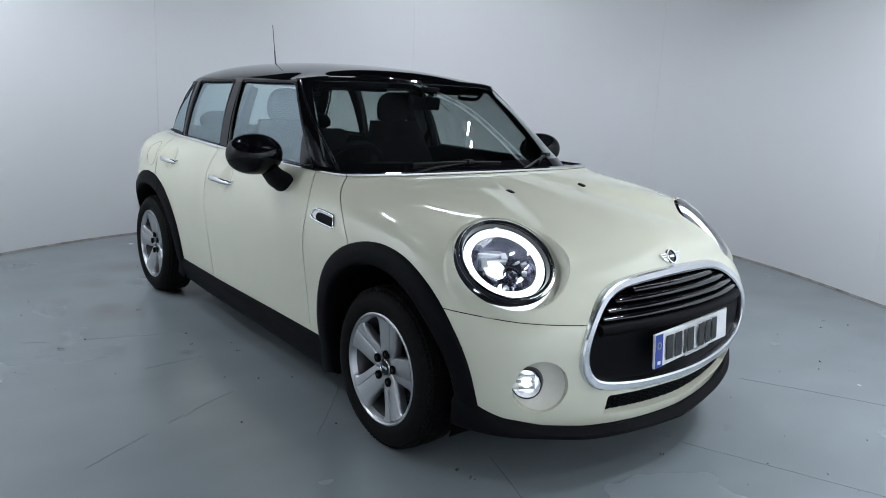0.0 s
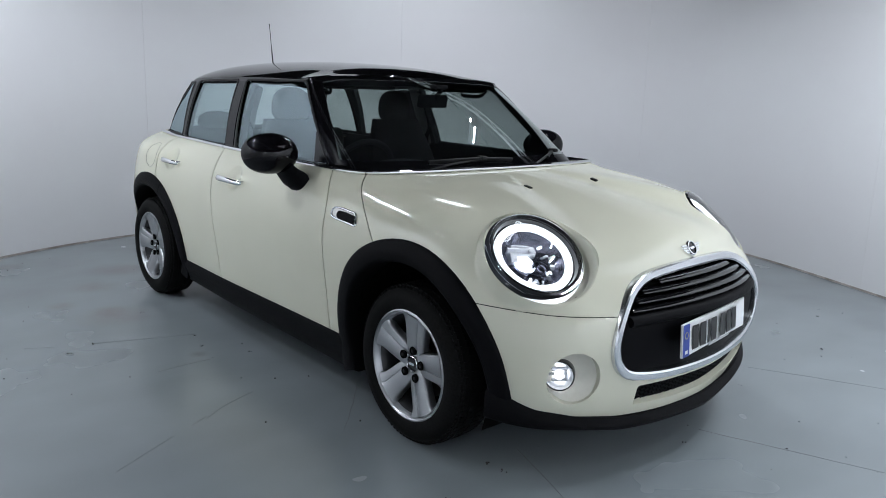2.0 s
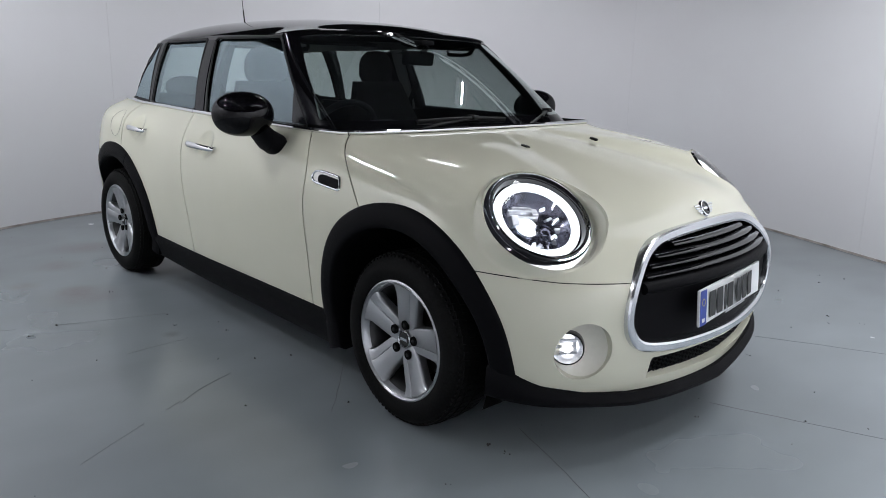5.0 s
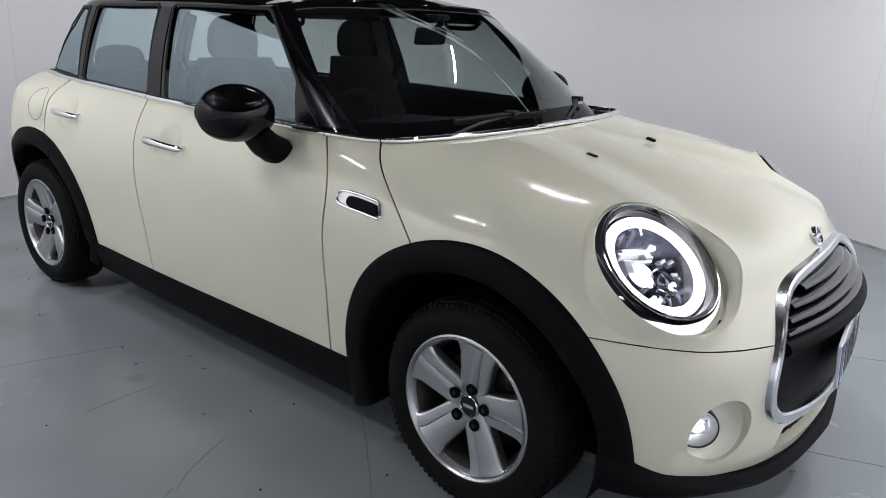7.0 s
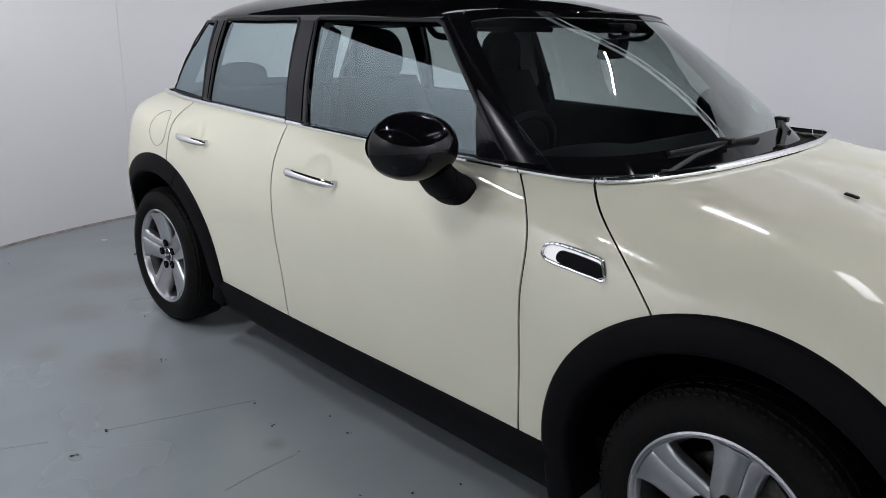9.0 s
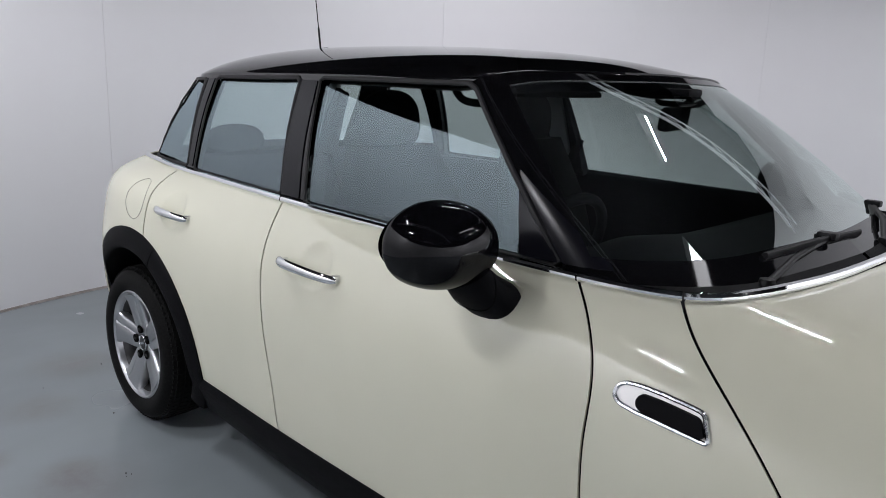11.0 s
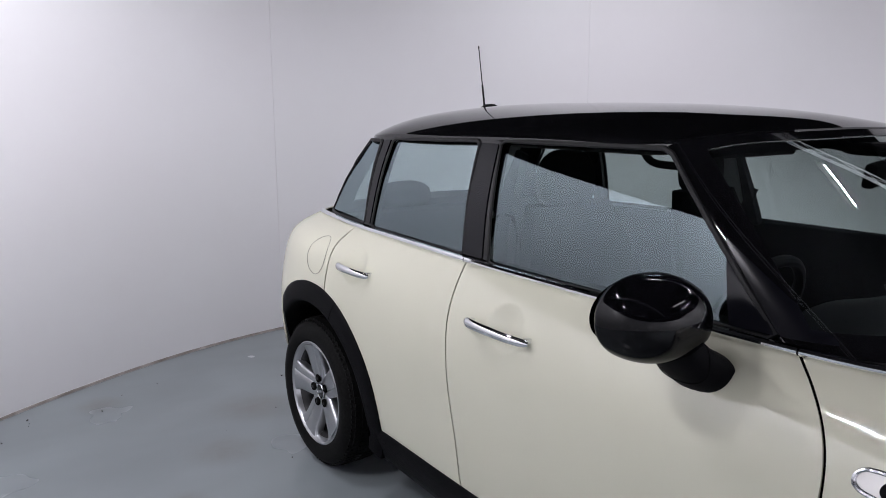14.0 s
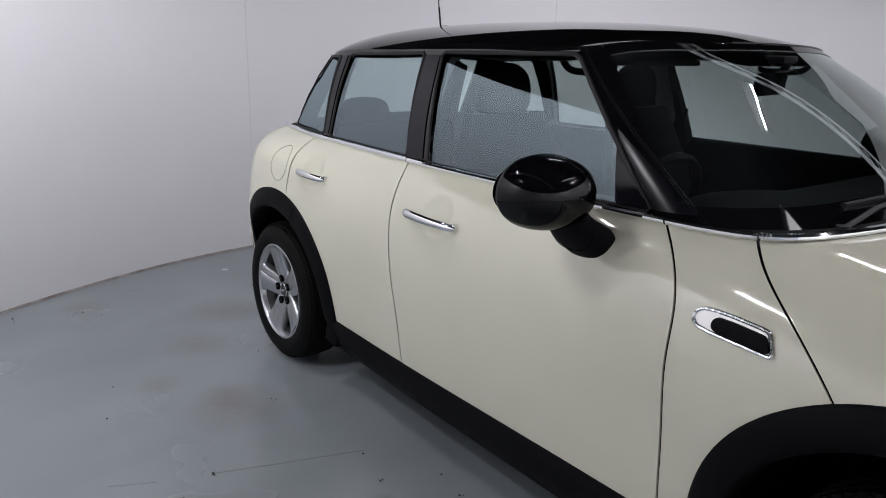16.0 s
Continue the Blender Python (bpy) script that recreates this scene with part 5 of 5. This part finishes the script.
# ---- wheels
def wheel():
    owner = thing_part("wheel", CAR)
    R, r, w = .298, .203, .088
    bm = bmesh.new()
    lathe(bm, [(r - .004, w - .02), (r, w - .004), (r + .012, w + .004), (r + .035, w + .010), (r + .060, w + .008), (R - .022, w - .004), (R - .008, w - .018), (R - .002, w - .035), (R, 0), (R - .002, -w + .035), (R - .022, -w), (r + .02, -w), (r, -w + .02)], 96, "y")
    part("tyre", bm, TYRE, owner, "black road tyre", sharp=70)
    bm = bmesh.new()
    for k, (y0, y1) in enumerate(((-.075, -.045), (-.038, -.006), (.006, .038), (.045, .066))):
        for i in range(72):
            a = 2 * math.pi * (i + .25 * k) / 72
            rr = R + (-.0012 if abs(y0 + y1) < .09 else -.0045)
            box(bm, -.0112, .0112, y0, y1, rr - .006, rr + .0030, 0, pose(0, 0, 0, 0, math.degrees(a), 0) @ pose(0, 0, 0, 0, 0, (8 if k < 2 else -8)))
    for i in range(90):
        box(bm, -.0050, .0050, .066, .078, R - .016, R - .0085, 0, pose(0, 0, 0, 0, 4 * i, 0))
    part("tyre_tread", bm, TYRE, owner, "", smooth=False)
    # darker copy of the alloy, with the shade inside the rim in its colour
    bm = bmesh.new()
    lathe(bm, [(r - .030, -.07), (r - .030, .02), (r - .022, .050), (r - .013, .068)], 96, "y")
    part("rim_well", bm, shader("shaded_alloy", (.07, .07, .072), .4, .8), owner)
    bm = bmesh.new()
    lathe(bm, [(r - .016, .066), (r - .012, w - .008), (r - .009, w - .003), (r - .007, w - .006), (r - .004, w - .001), (r, w + .002), (r + .005, w), (r + .007, w - .006), (r + .004, w - .014)], 96, "y")
    part("rim_barrel", bm, ALLOY, owner, "silver alloy rim")
    # five broad spokes, each with two grooves
    for k in range(5):
        rows = []
        bm = bmesh.new()
        prof_r = [.036, .058, .082, .108, .134, .160, .180, .192]
        half = [.034, .041, .0455, .0485, .051, .0545, .061, .073]
        face = [.056, .060, .064, .068, .072, .076, .080, .083]
        prof_t = ((-1, -.034), (-1, -.008), (-.94, -.001), (-.85, .001), (-.3, .003), (.28, .003), (.33, .001), (.36, -.002), (.39, .001), (.45, .001), (.85, -.001), (.94, -.003), (1, -.010), (1, -.034))
        for rr, hw, y in zip(prof_r, half, face):
            row = []
            for t, d in prof_t:
                row.append(bm.verts.new((-t * hw, y + d, math.sqrt(max(rr * rr - (t * hw) ** 2 * .75, 1e-6)))))
            rows.append(row)
        for a, b in zip(rows, rows[1:]):
            for j in range(len(a) - 1):
                bm.faces.new((a[j], b[j], b[j + 1], a[j + 1]))
        bm.faces.new(rows[-1])
        bmesh.ops.transform(bm, matrix=pose(0, 0, 0, 0, 72 * k - 9, 0), verts=bm.verts)
        part("spoke", bm, ALLOY, owner, "broad silver alloy spoke", sharp=50)
    bm = bmesh.new()
    lathe(bm, [(.0, .046), (.030, .050), (.046, .053), (.060, .052), (.066, .044), (.068, .01)], 60, "y")
    part("hub", bm, ALLOY, owner)
    for k in range(5):
        a = radians(72 * k - 9)
        m = pose(.054 * math.sin(a), .003, .054 * math.cos(a))
        # no hole is cut: a flat dark disc stands for the recess's shade
        bm = bmesh.new()
        lathe(bm, [(.0, .0655), (.0160, .0655), (.0168, .0560)], 20, "y", m)
        part("bolt_hole", bm, DARK, owner)
        bm = bmesh.new()
        lathe(bm, [(.0, .0672), (.005, .0672), (.0070, .0665), (.0075, .055)], 6, "y", m)
        part("wheel_bolt", bm, RUBBER, owner)
    bm = bmesh.new()
    lathe(bm, [(.0, .064), (.024, .063), (.027, .060), (.028, .05)], 36, "y")
    part("centre_cap", bm, PILLAR, owner, "black centre cap")
    bm = bmesh.new()
    lathe(bm, [(.0265, .062), (.028, .0645), (.0305, .062), (.031, .05)], 36, "y")
    box(bm, -.016, .016, .0635, .0648, -.0045, .0045)
    part("cap_ring", bm, SATIN, owner)
    bm = bmesh.new()
    lathe(bm, [(.06, .005), (.135, .005), (.137, 0), (.137, -.018), (.06, -.018)], 60, "y")
    part("brake_disc", bm, STEEL, owner, "grey steel brake disc")
    bm = bmesh.new()
    box(bm, -.05, .05, -.05, .04, .085, .155, .012, pose(0, 0, 0, 0, 70, 0))
    part("brake_caliper", bm, TRIM, owner)
    # added dark disc in place of the shade behind the spokes
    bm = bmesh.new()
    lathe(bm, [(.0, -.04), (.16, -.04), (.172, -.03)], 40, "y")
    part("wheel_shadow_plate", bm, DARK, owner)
    return owner


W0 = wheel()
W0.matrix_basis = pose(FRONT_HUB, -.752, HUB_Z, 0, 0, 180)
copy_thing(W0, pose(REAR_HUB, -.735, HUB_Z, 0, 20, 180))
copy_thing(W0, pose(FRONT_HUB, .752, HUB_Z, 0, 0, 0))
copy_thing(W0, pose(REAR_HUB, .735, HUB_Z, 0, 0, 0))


# ---- cabin
def cabin():
    bm = bmesh.new()
    box(bm, -2.95, -.30, -.70, .70, .22, .30, .02)
    part("cabin_floor", bm, TRIM, CAR)
    # dashboard
    bm = bmesh.new()
    rows = []
    for i in range(31):
        y = -.68 + 1.36 * i / 30
        b = .03 * math.exp(-((y + .36) / .2) ** 2)
        prof = [(-.44, .90), (-.56, .935), (-.70, .945 + b), (-.80, .925 + b), (-.86, .87), (-.87, .70), (-.80, .45), (-.5, .40)]
        rows.append([bm.verts.new((x, y, z)) for x, z in prof])
    for a, b in zip(rows, rows[1:]):
        for j in range(len(a) - 1):
            bm.faces.new((a[j], b[j], b[j + 1], a[j + 1]))
    part("dashboard", bm, TRIM, CAR, "black dashboard")
    # steering wheel
    owner = thing_part("steering_wheel", CAR)
    m = pose(-.985, -.37, .87, 0, -66, 0)
    bm = bmesh.new()
    ring = [m @ Vector((.182 * math.cos(a), .182 * math.sin(a), 0)) for a in [2 * math.pi * i / 48 for i in range(48)]]
    sweep(bm, ring, round_section(.015, .015, 10), up=[m.to_3x3() @ Vector((0, 0, 1))] * 48, closed=True)
    part("wheel_rim", bm, TRIM, owner, "black leather steering wheel rim")
    bm = bmesh.new()
    box(bm, -.05, .05, -.06, .06, -.02, .02, .015, m)
    box(bm, -.012, .012, -.18, .18, -.012, .004, .004, m)
    box(bm, -.18, 0, -.012, .012, -.012, .004, .004, m)
    part("wheel_boss", bm, TRIM, owner)

    def seat(y, x):
        ow = thing_part("front_seat", CAR)
        bm = bmesh.new()
        box(bm, x - .02, x + .50, y - .25, y + .25, .32, .52, .07, None, 4)
        part("seat_base", bm, CLOTH, ow)
        bm = bmesh.new()
        rows = []
        for i in range(11):
            t = i / 10
            w = .24 + .02 * math.sin(math.pi * t) - .07 * max(0, t - .65) / .35
            d = .07 - .02 * t
            rows.append([bm.verts.new((x - .02 - .20 * t + d * b, y + w * a, .45 + .66 * t)) for a, b in round_section(1, 1, 20, 3)])
        for a, b in zip(rows, rows[1:]):
            for j in range(20):
                bm.faces.new((a[j], a[(j + 1) % 20], b[(j + 1) % 20], b[j]))
        bm.faces.new(rows[-1])
        bm.faces.new(rows[0][::-1])
        part("seat_back", bm, CLOTH, ow, "black cloth seat back")
        headrest(ow, x - .235, y, 1.185)

    def headrest(ow, x, y, z, w=.112, h=.094):
        bm = bmesh.new()
        bmesh.ops.create_icosphere(bm, subdivisions=4, radius=1)
        for v in bm.verts:
            a, b, c = v.co
            k = .75
            v.co = Vector((x + .052 * math.copysign(abs(a) ** k, a), y + w * math.copysign(abs(b) ** k, b) * (1 - .12 * c), z + h * math.copysign(abs(c) ** k, c)))
        part("headrest", bm, CLOTH, ow, "black padded headrest")
        bm = bmesh.new()
        for s in (-1, 1):
            sweep(bm, [(x + .02, y + s * .058, z - .17), (x, y + s * .058, z - h + .03)], round_section(.0065, .0065, 8))
        part("headrest_posts", bm, CHROME, ow, "steel headrest posts")

    seat(-.36, -1.42)
    seat(.36, -1.42)
    ow = thing_part("rear_bench", CAR)
    bm = bmesh.new()
    box(bm, -2.45, -1.95, -.60, .60, .32, .52, .06, None, 3)
    part("bench_base", bm, CLOTH, ow)
    bm = bmesh.new()
    box(bm, -.06, .06, -.60, .60, 0, .58, .05, pose(-2.42, 0, .45, 0, -18, 0), 3)
    part("bench_back", bm, CLOTH, ow)
    for y in (-.36, .36):
        headrest(ow, -2.60, y, 1.06, .12, .055)
    bm = bmesh.new()
    box(bm, -2.95, -2.58, -.50, .50, .93, .955, .01)
    part("parcel_shelf", bm, TRIM, CAR)
    # inside mirror, sensor block, sun visors
    ow = thing_part("inside_mirror", CAR)
    bm = bmesh.new()
    box(bm, -.015, .015, -.115, .115, -.032, .032, .014, pose(-.865, -.02, 1.232, 0, 8, 14), 3)
    part("mirror_shell", bm, TRIM, ow)
    bm = bmesh.new()
    sweep(bm, [(-.86, -.02, 1.24), (-.84, 0, 1.275), (-.83, 0, 1.29)], round_section(.012, .012, 10))
    box(bm, -.92, -.82, -.04, .04, 1.29, 1.312, .010)
    part("mirror_stalk", bm, TRIM, ow)
    for s in (-1, 1):
        bm = bmesh.new()
        box(bm, -.07, .07, -.20, .20, -.008, .008, .006, pose(-1.10, s * .33, 1.296, 0, 8, 0))
        part("sun_visor", bm, VISOR, CAR, "dark folded sun visor")
        bm = bmesh.new()
        grip = smooth_path([(-1.02, s * .520, 1.292), (-1.035, s * .505, 1.268), (-1.09, s * .500, 1.258), (-1.16, s * .500, 1.260), (-1.205, s * .507, 1.270), (-1.215, s * .522, 1.294)], 22)
        sweep(bm, [tuple(p) for p in grip], round_section(.007, .010, 8))
        part("grab_handle", bm, TRIM, CAR, "dark folding grab handle")
        # door cards
        bm = bmesh.new()
        rows = []
        for i in range(21):
            x = -2.5 + 1.9 * i / 20
            y = min(side_y(x, .9) - .10, float(np.interp(x, [-2.5, -2.1, -1.7, -1.35, -.6], [.57, .615, .64, .655, .66])))
            rows.append([bm.verts.new((x, s * yy, z)) for yy, z in ((y + .06, .955), (y + .02, .965), (y, .93), (y - .03, .70), (y + .02, .40), (y + .04, .28))])
        for a, b in zip(rows, rows[1:]):
            for j in range(5):
                bm.faces.new((a[j], b[j], b[j + 1], a[j + 1]))
        part("door_card", bm, TRIM, CAR)
        bm = bmesh.new()
        sweep(bm, [(-1.68, s * .66, .95), (-1.69, s * .62, 1.10), (-1.70, s * .555, 1.29)], round_section(.02, .045, 10), up=(1, 0, 0))
        part("pillar_trim", bm, LINING, CAR, "pale inner pillar trim")
        bm = bmesh.new()
        sweep(bm, [(-1.60, s * .64, 1.10), (-1.62, s * .60, 1.0), (-1.60, s * .62, .60)], round_section(.002, .022, 8), up=(1, 0, 0))
        part("seat_belt", bm, TRIM, CAR)


cabin()

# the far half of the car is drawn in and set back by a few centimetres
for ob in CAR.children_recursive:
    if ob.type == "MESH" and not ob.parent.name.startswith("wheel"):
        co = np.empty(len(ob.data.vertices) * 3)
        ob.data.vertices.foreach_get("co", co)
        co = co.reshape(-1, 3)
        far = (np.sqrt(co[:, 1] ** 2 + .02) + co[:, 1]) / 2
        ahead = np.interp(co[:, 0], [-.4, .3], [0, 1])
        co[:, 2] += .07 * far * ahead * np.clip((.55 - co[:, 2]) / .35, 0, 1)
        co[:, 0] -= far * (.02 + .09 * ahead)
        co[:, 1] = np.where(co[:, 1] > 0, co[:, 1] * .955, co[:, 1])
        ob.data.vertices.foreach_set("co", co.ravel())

# ---------------------------------------------------------------- lamps and trusses of the hall, added fill lamps among them
HOUSING = shader("lamp_housing", (.25, .25, .26), .5)
ALU = add_noise(shader("bare_aluminium", (.62, .63, .65), .35, .6), 40, (.58, .59, .61), (.66, .67, .69), 4)


def strip_lamp(x, y, z, watts, size, out, level=None, tip=0):
    """A lamp hung from the ceiling on two rods, most of them added as fill; it looks outward and down at the wall, or
    hangs level.
    """
    ob = thing("strip_lamp", "bright LED strip lamp hung from the ceiling, tilted at the wall, most added as fill", "lamp", "strip lamps")
    away = (Vector((x, y, 0)) - Vector((-.6, -.4, 0))).normalized()
    aim = (x + away.x * out, y + away.y * out, z - 1.6)
    m = look((x, y, z), aim) if level is None else pose(x, y, z, 0, 0, level) @ pose(0, 0, 0, tip)
    ob.matrix_basis = Matrix.Translation((x, y, z))
    turn = m.to_3x3().to_4x4()
    bm = bmesh.new()
    box(bm, -size[0] / 2 - .02, size[0] / 2 + .02, -size[1] / 2 - .02, size[1] / 2 + .02, .01, .06, .01, turn)
    part("lamp_housing", bm, HOUSING, ob)
    for s in (-1, 1):
        c = turn @ Vector((s * size[0] * .35, 0, .04))
        bm = bmesh.new()
        sweep(bm, [c, (c.x, c.y, 5.6 - z)], round_section(.008, .008, 6))
        part("lamp_hanger", bm, HOUSING, ob)
    lamp(m, size[0], size[1], watts)


for row in LAMPS:
    strip_lamp(*row)


def truss(x, y, z, half, rz, d=.13, rise=.22, rod=.022):
    ob = thing("lighting_truss", "bare aluminium lattice lighting truss overhead", "truss", "lighting trusses")
    ob.matrix_basis = pose(x, y, z, 0, 0, rz)
    for k in (-.7, 0, .7):
        bm = bmesh.new()
        sweep(bm, [(k * half, 0, rise), (k * half, 0, 5.6 - z)], round_section(.006, .006, 6))
        part("truss_rod", bm, ALU, ob)
    corners = [(-d, 0), (d, 0), (0, rise)]
    for cy, cz in corners:
        bm = bmesh.new()
        sweep(bm, [(-half, cy, cz), (half, cy, cz)], round_section(rod, rod, 10))
        part("truss_chord", bm, ALU, ob)
    n = int(2 * half / .45)
    for k in range(n):
        xa, xm, xb = (-half + 2 * half * q / n for q in (k, k + .5, k + 1))
        for p, q in ((0, 1), (1, 2), (2, 0)):
            bm = bmesh.new()
            sweep(bm, [(xa, *corners[p]), (xm, *corners[q]), (xb, *corners[p])], round_section(rod / 2, rod / 2, 6))
            part("truss_brace", bm, ALU, ob)


truss(0, -2.0, 3.75, 4.6, 0)
truss(-1.0, 1.90, 2.52, 1.5, 43, .055, .075, .009)
